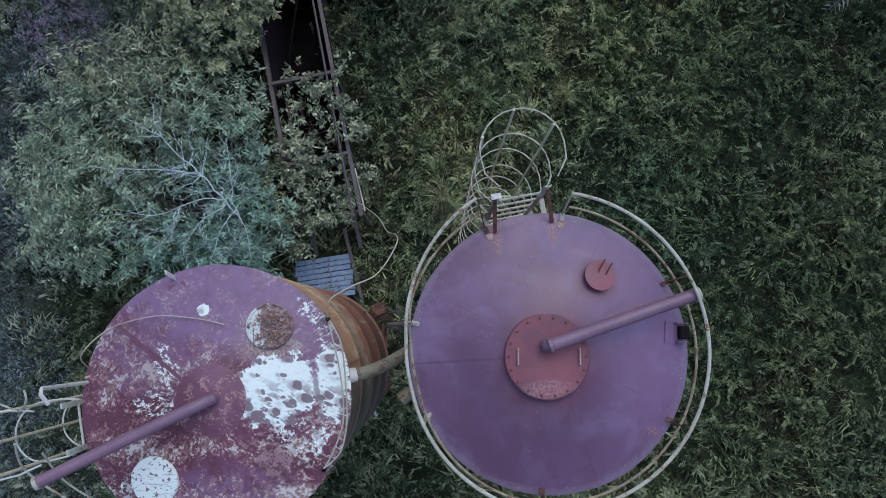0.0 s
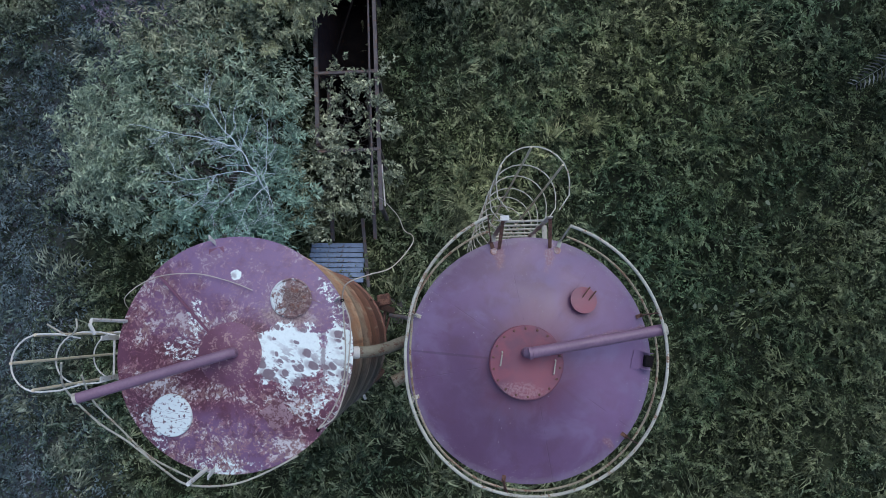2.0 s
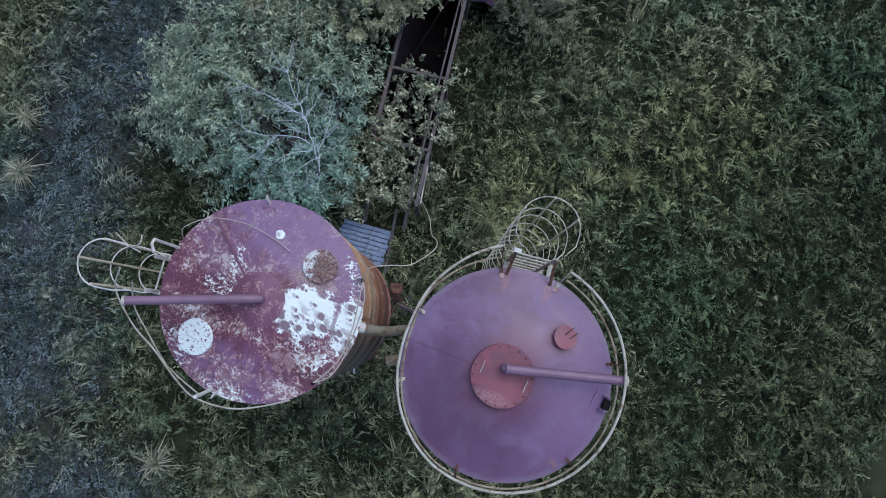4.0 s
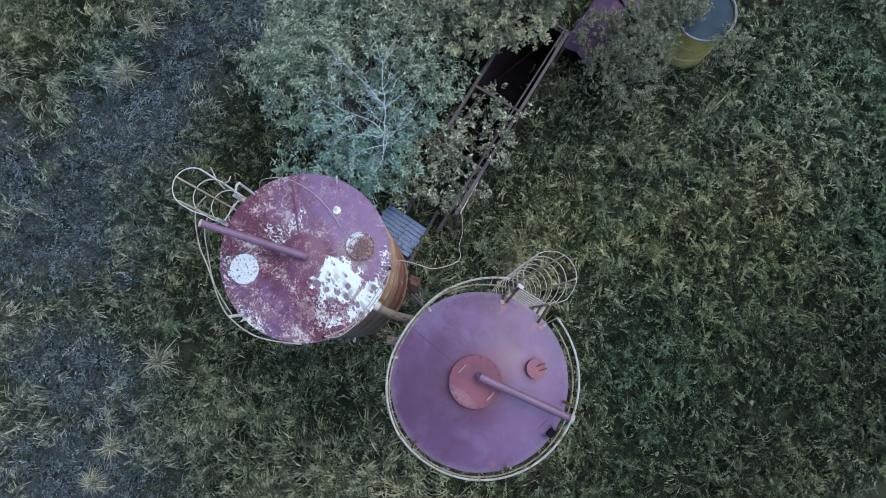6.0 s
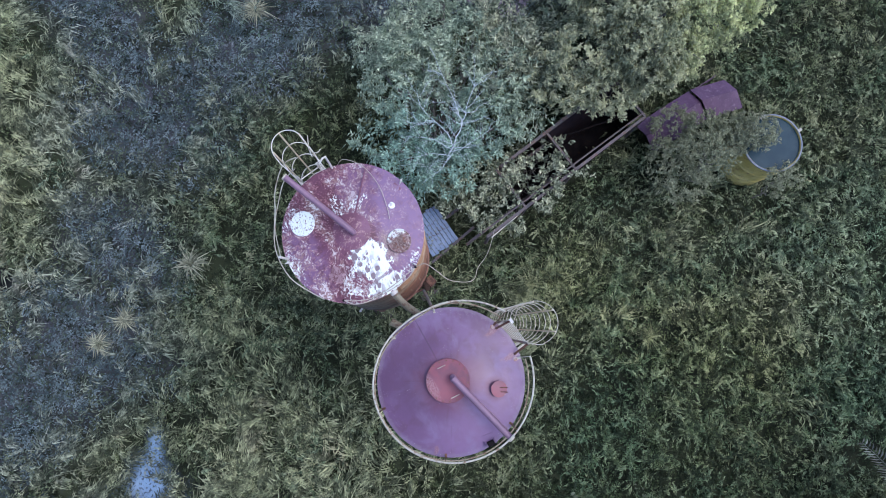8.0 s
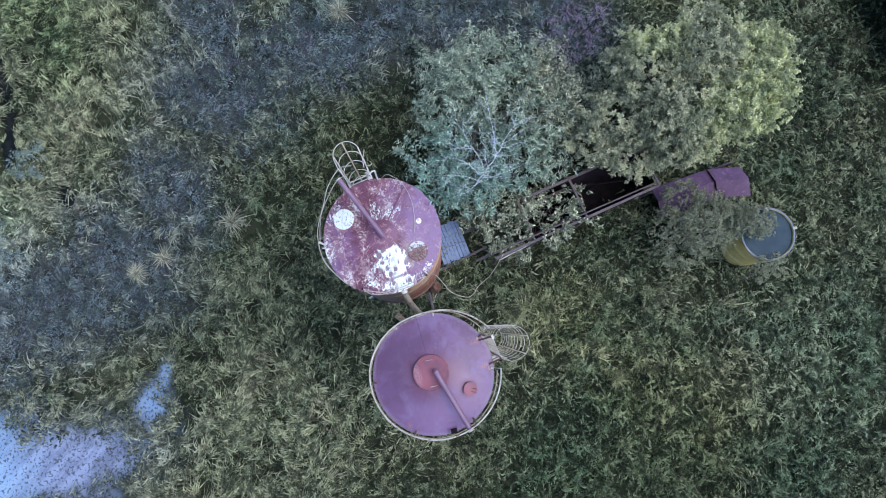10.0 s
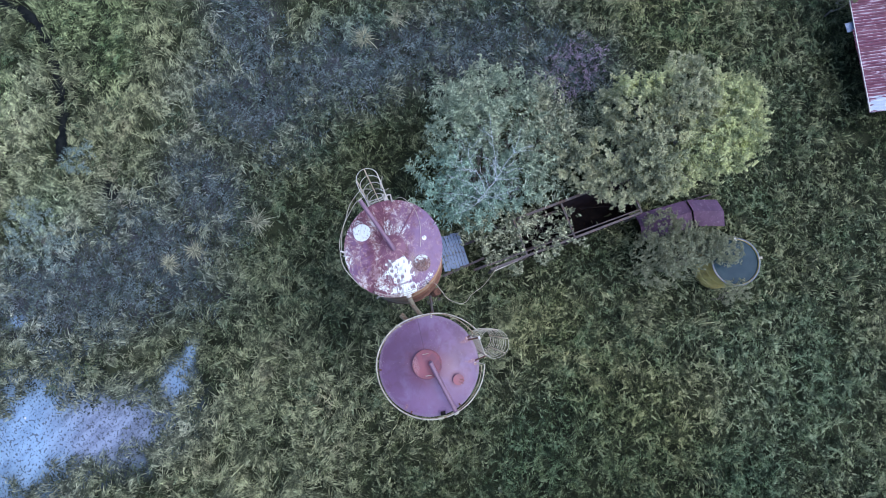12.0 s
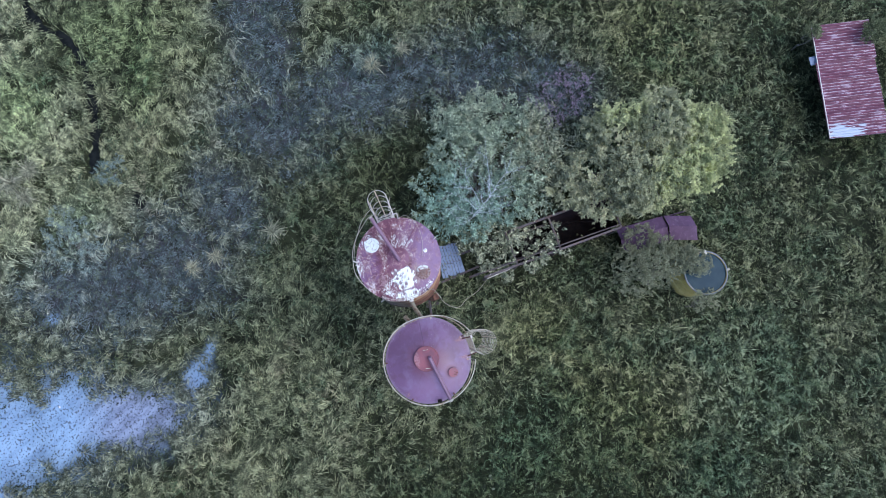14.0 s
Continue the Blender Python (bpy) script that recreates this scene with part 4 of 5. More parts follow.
# ---- the two silos ----
def silo_body(ob, r, rim, apex, low, shell_mat, roof_mat, under_mat):
    """Cylinder with weld beads, cone hopper, roof with a rim lip, four legs with braces."""
    prof = [(0.13, 3.3), (0.16, 3.3), (r - 0.01, low - 0.02), (r + 0.03, low), (r + 0.03, low + 0.08), (r, low + 0.1)]
    for z in (low + 1.2, low + 2.4, low + 3.6):
        if z < rim - 0.3:
            prof += [(r, z - 0.015), (r + 0.008, z), (r, z + 0.015)]
    prof += [(r, rim - 0.07), (r + 0.012, rim - 0.06)]
    body = [p for p in prof if p[1] >= low]
    part("shell", lathe([(r + 0.03, low)] + body[1:] + [(r + 0.012, rim - 0.012), (r - 0.02, rim - 0.012)], 72), shell_mat, ob)
    part("hopper_cone", lathe([(0.0, 3.25), (0.16, 3.25), (r - 0.02, low - 0.01), (r + 0.02, low - 0.004)], 48), under_mat, ob, "conical steel hopper under the shell")
    part("outlet_valve", lathe([(0.0, 2.9), (0.2, 2.9), (0.2, 2.98), (0.13, 3.0), (0.13, 3.22), (0.2, 3.24), (0.2, 3.3), (0.0, 3.3)], 20), M_STEEL, ob, "flanged steel outlet")
    part("roof", lathe([(r + 0.018, rim - 0.02), (r + 0.018, rim + 0.004), (r - 0.01, rim + 0.012), (r * 0.72, rim + (apex - rim) * 0.31), (r * 0.4, rim + (apex - rim) * 0.62), (0.12, apex - 0.005), (0.0, apex)], 72), roof_mat, ob)
    leg = None
    for k in range(4):
        a = radians(45 + 90 * k)
        x, y = (r - 0.08) * math.cos(a), (r - 0.08) * math.sin(a)
        if leg is None:
            bm = box((0.15, 0.15, low + 0.5), (0, 0, (low + 0.5) / 2 + 0.02), bevel=0.012)
            box((0.36, 0.36, 0.03), (0, 0, 0.05), bm=bm)
            leg = part("leg", bm, under_mat, ob)
            leg.matrix_basis = pose(x, y, 0)
        else:
            again(leg, ob, pose(x, y, 0))
    brace = None
    c = (r - 0.08) * math.sin(radians(45))
    for k in range(4):
        for z0, z1 in ((0.6, 2.6), (2.6, 0.6), (2.6, 2.6), (2.8, 5.2)):
            bm = tube([(-c, -c, z0), (c, -c, z1)], 0.032, 8)
            b = part("brace", bm, under_mat, ob)
            b.matrix_basis = pose(0, 0, 0, 0, 0, 90 * k)
        pad = part("footing", box((0.7, 0.7, 0.22), (-c, -c, -0.02), bevel=0.03), M_STEEL, ob, "grey concrete footing")
        pad.matrix_basis = pose(0, 0, 0, 0, 0, 90 * k)


def caged_ladder(ob, r, top, foot, facing, out, half, hoop_top, spacing, hoops, straps, rail_mat, hoop_r=0.0068, strap_r=0.012):
    """A fixed ladder with safety hoops. Built facing +x and turned. out: the hoop's far point from the axis."""
    lad = part("ladder", bar((r + 0.02, -0.26, top - 0.6), (r + 0.17, -0.26, top - 0.6), 0.05, 0.02), rail_mat, ob, "caged access ladder of grey-white steel")
    lad.matrix_basis = pose(0, 0, 0, 0, 0, facing)
    x = r + 0.17
    part("stringer", bar((x, -0.225, foot), (x, -0.225, top), 0.055, 0.014, 0.003, roll=90), rail_mat, lad)
    part("stringer", bar((x, 0.225, foot), (x, 0.225, top), 0.055, 0.014, 0.003, roll=90), rail_mat, lad)
    rung, z = None, foot + 0.3
    while z < top - 0.02:
        if rung is None:
            rung = part("rung", tube([(x, -0.225, 0), (x, 0.225, 0)], 0.013, 8), rail_mat, lad)
            rung.matrix_basis = pose(0, 0, z)
        else:
            again(rung, lad, pose(0, 0, z))
        z += 0.3
    for z in np.arange(foot + 0.8, top, 1.6):
        part("standoff", bar((r, 0.24, z), (x, 0.24, z), 0.05, 0.012), rail_mat, lad)
        part("standoff", bar((r, -0.24, z), (x, -0.24, z), 0.05, 0.012), rail_mat, lad)
    cx = out - half
    shape = [(x, -0.24, 0), ((x + cx) / 2, -half * 0.97, 0)] + [(cx + half * math.cos(radians(a)), half * math.sin(radians(a)), 0) for a in range(-90, 91, 15)] + [((x + cx) / 2, half * 0.97, 0), (x, 0.24, 0)]
    hoop = None
    for k in range(hoops):
        zz = hoop_top - k * spacing
        tip = pose(0, rng.normal(0, 0.006), zz, rng.normal(0, 1.2), rng.normal(0, 1.2), 0)
        if hoop is None:
            hoop = part("hoop", tube(shape, hoop_r, 6), rail_mat, lad)
            hoop.matrix_basis = tip
        else:
            again(hoop, lad, tip)
    low = hoop_top - (hoops - 1) * spacing
    for a in straps:
        px, py = cx + (half - 0.012) * math.cos(radians(a)), (half - 0.012) * math.sin(radians(a))
        part("strap", tube([(px, py, low - 0.05), (px, py, hoop_top + 0.03)], strap_r, 6), M_STRAP, lad, "yellowed cage strap")
    return lad


def build_new_silo():
    """The taller silo: even violet paint, full guard rail, bolted cover with the filling pipe."""
    r, rim, apex = 1.255, 11.65, 11.87
    ob = thing("steel_silo", (1.0, -0.25, 0), "tall violet-red painted steel silo with a railed roof on four legs", "silo")
    silo_body(ob, r, rim, apex, 6.6, M_SHELL, M_ROOF, M_SHELL)
    # bolted cover
    bm = lathe([(0.375, apex - 0.07), (0.375, apex + 0.012), (0.365, apex + 0.02), (0.0, apex + 0.024)], 48)
    cover = part("manhole_cover", bm, M_COVER, ob, "round bolted red-oxide cover plate")
    cover.matrix_basis = pose(-0.05, -0.04, 0)
    bolt = None
    for k in range(18):
        a = math.tau * k / 18
        m = pose(0.34 * math.cos(a), 0.34 * math.sin(a), apex + 0.02)
        if bolt is None:
            bolt = part("bolt", lathe([(0.012, 0), (0.012, 0.014), (0.007, 0.02), (0.0, 0.02)], 6), M_RUST, cover)
            bolt.matrix_basis = m
        else:
            again(bolt, cover, m)
    for x in (-0.26, 0.28):
        part("lift_handle", tube([(x, -0.07, apex + 0.02), (x, -0.07, apex + 0.06), (x, 0.07, apex + 0.06), (x, 0.07, apex + 0.02)], 0.007, 6), M_RAIL, cover, "small pale lifting handle")
    # filling pipe: stub, elbow, run over the edge, down the side
    a, b = Vector((-0.06, 0.06, 12.09)), Vector((1.20, 0.49, 12.02))
    b = b + Vector((0.05, 0.017, 0.0))
    run = [a + Vector((-0.005, 0, -0.22)), a + Vector((-0.002, 0, -0.04)), a + Vector((0.03, 0.012, 0.0))]
    run += [a.lerp(b, u) for u in (0.15, 0.5, 0.85, 1.0)]
    part("filling_pipe", tube(run, 0.056, 16), M_PIPE, ob, "violet painted filling pipe reaching over the roof edge")
    part("pipe_end", tube([b - Vector((0.02, 0.007, 0)), b + Vector((0.006, 0.002, 0))], 0.061, 16), M_RAIL, ob, "pale pipe end ring")
    part("pipe_collar", tube([a + Vector((-0.01, -0.003, 0)), a + Vector((0.02, 0.007, 0))], 0.062, 16), M_PIPE, ob)
    # small hatch with two prongs
    h = Vector((0.45, 0.672, rim + 0.10))
    hatch = part("hatch", lathe([(0.125, -0.05), (0.125, 0.035), (0.14, 0.037), (0.14, 0.055), (0.0, 0.06)], 28), M_COVER, ob, "small round red-oxide hatch lid")
    hatch.matrix_basis = pose(h.x, h.y, h.z, -8.4, 5.4, 0)
    part("prong", bar((-0.02, 0.02, 0.05), (0.03, 0.13, 0.13), 0.012, 0.012), M_RUST, hatch, "rusty steel prong")
    part("prong", bar((0.05, 0.0, 0.05), (0.10, 0.10, 0.12), 0.012, 0.012), M_RUST, hatch, "rusty steel prong")
    # level-gauge bracket on the edge
    bm = box((0.17, 0.20, 0.008), (1.14, 0.16, rim + 0.035), (0, 9, -6))
    box((0.10, 0.008, 0.09), (1.20, 0.25, rim + 0.06), bm=bm)
    box((0.10, 0.008, 0.09), (1.20, 0.08, rim + 0.06), bm=bm)
    part("gauge_bracket", bm, M_ROOF, ob, "folded steel bracket on the roof edge")
    part("gauge_block", box((0.09, 0.12, 0.08), (1.22, 0.165, rim + 0.06), bevel=0.01), M_DARK, ob, "dark block in the bracket")
    part("patch_plate", box((0.24, 0.05, 0.006), (0.86, 0.38, rim + 0.078), (0, 9, 18)), M_ROOF, ob)
    part("patch_plate", box((0.07, 0.32, 0.006), (-1.13, -0.03, rim + 0.026), (0, -10, 0)), M_ROOF, ob)
    # guard rail, open at the ladder
    cx, cy, rr, lift = -0.05, 0.05, 1.336, 0.455
    g0, g1 = 81, 81 - 325

    def ring(radius, x0, y0, z, bends):
        """A rail knocked out of round: bends gives how far out it stands at some angles."""
        pts = []
        for k in range(97):
            deg = g0 + (g1 - g0) * k / 96
            rad = radius + float(np.interp(deg % 360, [b[0] for b in bends], [b[1] for b in bends]))
            pts.append((x0 + rad * math.cos(radians(deg)), y0 + rad * math.sin(radians(deg)), z))
        return pts

    top = ring(rr, cx, cy, rim + lift, ((0, 0), (81, 0), (116, 0.085), (128, 0.045), (140, 0), (160, -0.06), (178, -0.11), (195, -0.11), (212, -0.08), (232, -0.04), (255, 0), (360, 0)))
    mid = ring(1.316, -0.012, 0.008, rim + 0.13, ((0, 0), (81, 0), (118, 0.055), (140, 0.03), (160, 0), (178, -0.08), (195, -0.10), (212, -0.07), (232, -0.03), (255, 0), (360, 0)))
    guard = part("guard_rail", tube(top, 0.0155, 10), M_RAIL, ob, "grey-white tubular guard rail round the roof")
    part("mid_rail", tube(mid, 0.012, 8), M_MIDRAIL, guard, "yellowed lower rail")
    for k in (0, 16, 33, 51, 68, 80, 96):
        hx, hy, hz = top[k]
        u = Vector((hx, hy, 0)).normalized()
        rusty = k in (16, 33, 51)
        bm = bar((u.x * (r - 0.05), u.y * (r - 0.05), rim + 0.035), (u.x * (r + 0.02), u.y * (r + 0.02), rim + 0.05), 0.04, 0.01)
        end = k == 96
        bar((u.x * (r + 0.01), u.y * (r + 0.01), rim + 0.03), (hx, hy, hz + 0.01), 0.026 if end else 0.04, 0.008, 0.002, bm=bm, roll=90)
        part("post", bm, M_RUST if end or rusty else M_RAIL, guard)
        if k in (0, 96):
            part("weld_patch", lathe([(0.0, rim + 0.036), (0.035, rim + 0.034), (0.05, rim + 0.012)], 7, at=(u.x * 1.17, u.y * 1.17)), M_WELD, guard, "flaked rusty weld patch")
    part("stub_pipe", tube([(-1.12, -0.36, 10.40), (-1.42, -0.58, 10.46)], 0.06, 14, r_end=0.075), M_MIDRAIL, ob, "short tan pipe stub on the side")
    part("stub_pipe", tube([(-1.2, 0.20, 10.5), (-1.34, 0.27, 10.55)], 0.05, 12), M_RUST, ob)
    caged_ladder(ob, r, 12.05, 0.4, 100.7, 2.05, 0.35, 12.41, 0.62, 10, (0, -62, 62), M_RAIL)
    # short bars that tie the ladder head to the roof
    for s in (-0.27, 0.27):
        w = Vector((math.cos(radians(100.7)), math.sin(radians(100.7)), 0))
        t = Vector((-w.y, w.x, 0))
        part("ladder_tie", bar(w * 1.15 + t * s + Vector((0, 0, rim + 0.03)), w * 1.42 + t * s * 0.9 + Vector((0, 0, rim + 0.28)), 0.036, 0.010), M_RUST, ob, "rusty ladder head bar")
    part("head_plate", box((0.09, 0.05, 0.02), tuple(w * 1.42 + t * 0.24 + Vector((0, 0, 12.06))), (0, 0, 10)), M_WHITE, ob, "white tab on the ladder head")
    return ob


def build_old_silo():
    """The lower silo: flaking roof, rusted side, broken guard rail."""
    r, rim, apex = 1.30, 11.13, 11.38
    ob = thing("steel_silo", (-2.18, -0.73, 0), "older rust-streaked steel silo with a flaking maroon and white roof", "silo")
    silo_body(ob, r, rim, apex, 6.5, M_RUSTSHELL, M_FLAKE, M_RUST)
    part("centre_plate", lathe([(0.345, apex - 0.062), (0.345, apex - 0.048), (0.335, apex - 0.044), (0.12, apex + 0.004), (0.0, apex + 0.010)], 48), M_CENTRE, ob, "round maroon centre plate")
    patch = part("patch_plate", box((0.27, 0.26, 0.008), (0.83, 0, 11.235), (0, 10.6, 0), bevel=0.002), M_SCRAPED, ob, "scraped square repair plate")
    patch.matrix_basis = pose(0, 0, 0, 0, 0, -43.5)
    a, b = Vector((0.04, 0.02, 11.50)), Vector((-1.30, -0.64, 11.82))
    run = [a + Vector((0.01, 0.005, -0.14)), a + Vector((0.008, 0.004, -0.03)), a + Vector((-0.03, -0.015, 0.012))]
    run += [a.lerp(b, u) for u in (0.12, 0.5, 0.9, 1.0)]
    part("filling_pipe", tube(run, 0.056, 16), M_PIPE, ob, "violet painted filling pipe rising past the roof edge")
    part("pipe_end", tube([b + Vector((0.02, 0.01, -0.005)), b + Vector((-0.008, -0.004, 0.002))], 0.061, 16), M_RAIL, ob, "pale pipe end ring")
    lid = part("hatch", lathe([(0.235, -0.03), (0.235, 0.03), (0.225, 0.04), (0.0, 0.05)], 36), M_CHALK, ob, "round chalk-white hatch lid with dark spots")
    lid.matrix_basis = pose(-0.53, -0.76, 11.20, 9, -6, 0)
    lid2 = part("hatch", lathe([(0.225, -0.03), (0.225, 0.045), (0.21, 0.055), (0.195, 0.04), (0.0, 0.045)], 36), M_MOTTLE, ob, "round rimmed hatch full of dry twigs")
    lid2.matrix_basis = pose(0.52, 0.70, 11.21, -8, 6, 0)
    bm = bmesh.new()
    for _ in range(26):
        c = Vector((rng.normal(0.03, 0.085), rng.normal(0, 0.085), 0.05 + rng.uniform(0, 0.035)))
        d = Vector((rng.normal(0, 1), rng.normal(0, 1), rng.normal(0, 0.18))).normalized() * rng.uniform(0.05, 0.15)
        tube([c - d, c + d * 0.1 + Vector((0, 0, 0.01)), c + d], 0.0035, 4, bm=bm)
    part("twig_litter", bm, M_CHAFF, lid2, "tangle of dry brown twigs")
    part("litter_bed", lathe([(0.13, 0.045), (0.08, 0.06), (0.0, 0.065)], 20, at=(0.04, 0)), M_CHAFF, lid2)
    # lifting lugs and bent stub posts on the rim
    for ang in (111.5, 271, 37):
        lug = part("lifting_lug", box((0.06, 0.014, 0.22), (r - 0.01, 0, rim + 0.10), (0, 14, 0), bevel=0.005), M_WHITE, ob, "flat lifting lug on the rim")
        lug.matrix_basis = pose(0, 0, 0, 0, 0, ang)
    part("lug_plate", box((0.15, 0.17, 0.006), (r - 0.16, 0, rim + 0.036), (0, 10, 0)), M_SHELL, ob).matrix_basis = pose(0, 0, 0, 0, 0, 111.5)
    for ang, zz, wid in ((173, 11.80, 0.045), (267, 11.64, 0.055)):
        px, py = r * math.cos(radians(ang)), r * math.sin(radians(ang))
        line = [(px * 0.985, py * 0.985, rim - 0.02), (px * 1.02, py * 1.02, zz)]
        if ang < 200:
            line += [(px * 1.02, py - 0.05, zz + 0.01), (px * 0.99, py - 0.14, zz - 0.05)]
        part("post", tube(line, wid * 0.42, 8), M_WHITE, ob, "bent white stub of the broken guard rail")
    # the fallen rail: two bent strands outside the rim, from the ladder round to the stub post
    s1 = curve_pts([(-1.55, -0.32, 11.75), (-1.62, -0.62, 11.45), (-1.36, -0.98, 11.12), (-1.0, -1.16, 11.05), (-0.5, -1.36, 11.18), (-0.1, -1.37, 11.5), (0.25, -1.38, 11.22), (0.55, -1.24, 11.12), (0.9, -0.98, 11.16)], 8)
    part("fallen_rail", tube(s1, 0.011, 6), M_RAIL, ob, "bent grey-white rail hanging off the rim")
    s2 = curve_pts([(-1.45, -0.45, 11.5), (-1.42, -0.75, 11.2), (-1.18, -1.02, 11.0), (-0.75, -1.28, 11.02), (-0.15, -1.36, 11.3)], 8)
    part("fallen_rail", tube(s2, 0.010, 6), M_RAIL, ob, "bent grey-white rail hanging off the rim")
    s3 = curve_pts([(-1.50, 0.14, 11.75), (-1.46, 0.05, 11.78), (-1.62, -0.05, 11.62), (-1.9, 0.02, 11.55)], 6)
    part("fallen_rail", tube(s3, 0.010, 6), M_RAIL, ob)
    # cables over the roof and along its edge
    thin = curve_pts([(-1.36, 0.25, 10.9), (-1.32, 0.42, 11.2), (-1.05, 0.68, 11.21), (-0.6, 0.80, 11.26), (-0.2, 0.78, 11.28), (0.1, 0.72, 11.31)], 8)
    part("cable", tube(thin, 0.006, 5), M_CABLE, ob, "thin pale cable lying on the roof")
    for d in (0.0, 0.07):
        edge = curve_pts([(1.08, 0.78, 11.18), (1.14 + d, 0.55, 11.19), (1.22 + d * 0.6, 0.2, 11.18), (1.25 + d * 0.5, -0.2, 11.18), (1.16 + d, -0.5, 11.18), (1.07, -0.66, 11.19)], 8)
        part("cable", tube(edge, 0.008, 5), M_CABLE, ob, "pale cable along the rim")
    for x, y in ((1.08, 0.77), (1.07, -0.67)):
        part("cable_hole", lathe([(0.022, rim + 0.03), (0.022, rim + 0.062), (0.012, rim + 0.064), (0.0, rim + 0.05)], 12, at=(x, y)), M_DARK, ob, "black cable gland")
    part("seam_strip", bar((-1.0, 0.72, rim + 0.065), (-0.28, 0.2, rim + 0.200), 0.030, 0.016), M_SHELL, ob, "dark maroon seam strip")
    caged_ladder(ob, r, 11.2, 0.4, 191.3, 2.19, 0.30, 11.60, 0.80, 9, (0, -80, 80), M_WHITE, 0.0095, 0.017)
    # vent duct: white mouth at the rim, bent down between the silos
    duct = curve_pts([(1.30, 0.21, 11.03), (1.45, 0.24, 10.97), (1.62, 0.30, 10.84), (1.80, 0.40, 10.70), (1.97, 0.49, 10.60)], 6)
    part("vent_duct", tube(duct, 0.068, 14), M_DUCT, ob, "stained brown duct bent across to the other silo")
    part("duct_mouth", tube([(1.25, 0.20, 11.045), (1.345, 0.218, 11.012)], 0.074, 14), M_WHITE, ob, "white-capped duct mouth")
    # gear low on the legs
    part("valve_box", box((0.26, 0.24, 0.34), (1.0, 1.0, 4.9), (0, 0, 20), 0.02), M_RUST, ob, "rusty steel valve box")
    part("tie_pipe", tube([(0.97, 0.71, 2.4), (2.3, 0.72, 2.5)], 0.05, 10), M_STEEL, ob, "grey tie pipe between the silos' legs")
    part("corner_angle", bar((0.73, -1.42, 2.3), (0.5, -1.05, 2.2), 0.06, 0.06), M_WHITE, ob)
    return ob


build_new_silo()
build_old_silo()


def slack_cable():
    """The cable that leaves the old silo's rim in a wide loop and drops to the hopper frame."""
    pts = [(-1.1, 0.05, 11.18), (-1.06, 0.22, 11.36), (-0.85, 0.36, 11.3), (-0.62, 0.5, 11.12), (-0.45, 0.8, 10.95), (-0.50, 1.02, 10.2), (-0.74, 1.3, 8.6), (-1.1, 1.9, 6.2), (-1.7, 2.6, 3.6), (-2.0, 2.9, 2.32)]
    ob = finish("hanging_cable", tube(curve_pts(pts, 8), 0.0075, 6), M_CABLE)
    tagged(ob, "pale slack cable looping from the silo down to the hopper frame", "cable")


slack_cable()


# ---- aggregate hopper frame ----
def build_frame():
    ob = thing("hopper_frame", (-3.36, 5.85, 0), "rusty open steel hopper frame overgrown by shrubs", "hopper", turn=11.8)
    # local: long axis y, from -3.5 to 3.4, half width 0.72
    y0, y1, hw, top = -3.5, 3.15, 0.79, 2.3
    for x, s0 in ((-hw, -1.7), (hw, y0)):
        bm = box((0.10, y1 - s0, 0.012), (x, (s0 + y1) / 2, top), bevel=0.003)
        box((0.012, y1 - s0, 0.16), (x - math.copysign(0.04, x), (s0 + y1) / 2, top - 0.08), bm=bm)
        part("side_beam", bm, M_STEEL, ob)
    part("guide_rail", tube([(hw - 0.2, y0, top + 0.03), (hw - 0.17, 0.4, top + 0.05), (hw - 0.14, y1, top + 0.04)], 0.028, 8), M_STEEL, ob, "pale guide rail along the frame")
    for y in (-1.9, 0.2, y1):
        part("cross_bar", box((2 * hw, 0.08, 0.08), (0, y, top - 0.02), bevel=0.006), M_STEEL, ob)
    for x in (-hw, hw):
        for y in ((y0 + 0.1, -1.9, 0.2, y1 - 0.1) if x > 0 else (-1.7, 0.2, y1 - 0.1)):
            part("post", box((0.1, 0.1, top - 0.05), (x, y, (top - 0.05) / 2), bevel=0.008), M_STEEL, ob)
        # bin linings: near-black colour stands for the shade inside
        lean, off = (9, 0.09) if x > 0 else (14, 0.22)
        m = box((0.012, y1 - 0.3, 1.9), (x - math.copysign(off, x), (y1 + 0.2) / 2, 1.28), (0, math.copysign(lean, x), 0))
        part("bin_wall", m, M_DARK if x > 0 else M_BIN, ob, "sloping bin wall with shade painted near black" if x > 0 else "grey-brown sloping bin wall")
        part("bin_wall", box((0.012, 1.95, 1.9), (x - math.copysign(0.09, x), -0.85, 1.2), (0, math.copysign(9, x), 0)), M_DARK, ob, "sloping bin wall with shade painted near black")
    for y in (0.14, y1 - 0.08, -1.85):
        part("bin_wall", box((1.2, 0.012, 1.8), (0, y, 1.25)), M_DARK, ob, "bin partition with shade painted near black")
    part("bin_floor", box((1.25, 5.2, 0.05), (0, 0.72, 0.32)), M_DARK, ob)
    bm = tube([(-0.35, 1.0, 1.6), (-0.1, 1.9, 1.5), (0.3, 2.9, 1.7)], 0.035, 8)
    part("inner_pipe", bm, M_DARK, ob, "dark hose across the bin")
    part("lower_beam", bar((0.45, -4.0, 0.5), (0.5, 0.1, 1.75), 0.1, 0.1, 0.006), M_STEEL, ob, "inclined lower beam")
    part("lower_beam", bar((-0.75, -4.0, 0.5), (-0.55, 0.1, 1.75), 0.1, 0.1, 0.006), M_STEEL, ob, "inclined lower beam")
    part("brace", tube([(hw, -2.1, 1.5), (hw + 0.1, -3.4, 2.26)], 0.02, 6), M_WHITE, ob, "pale bent bar")


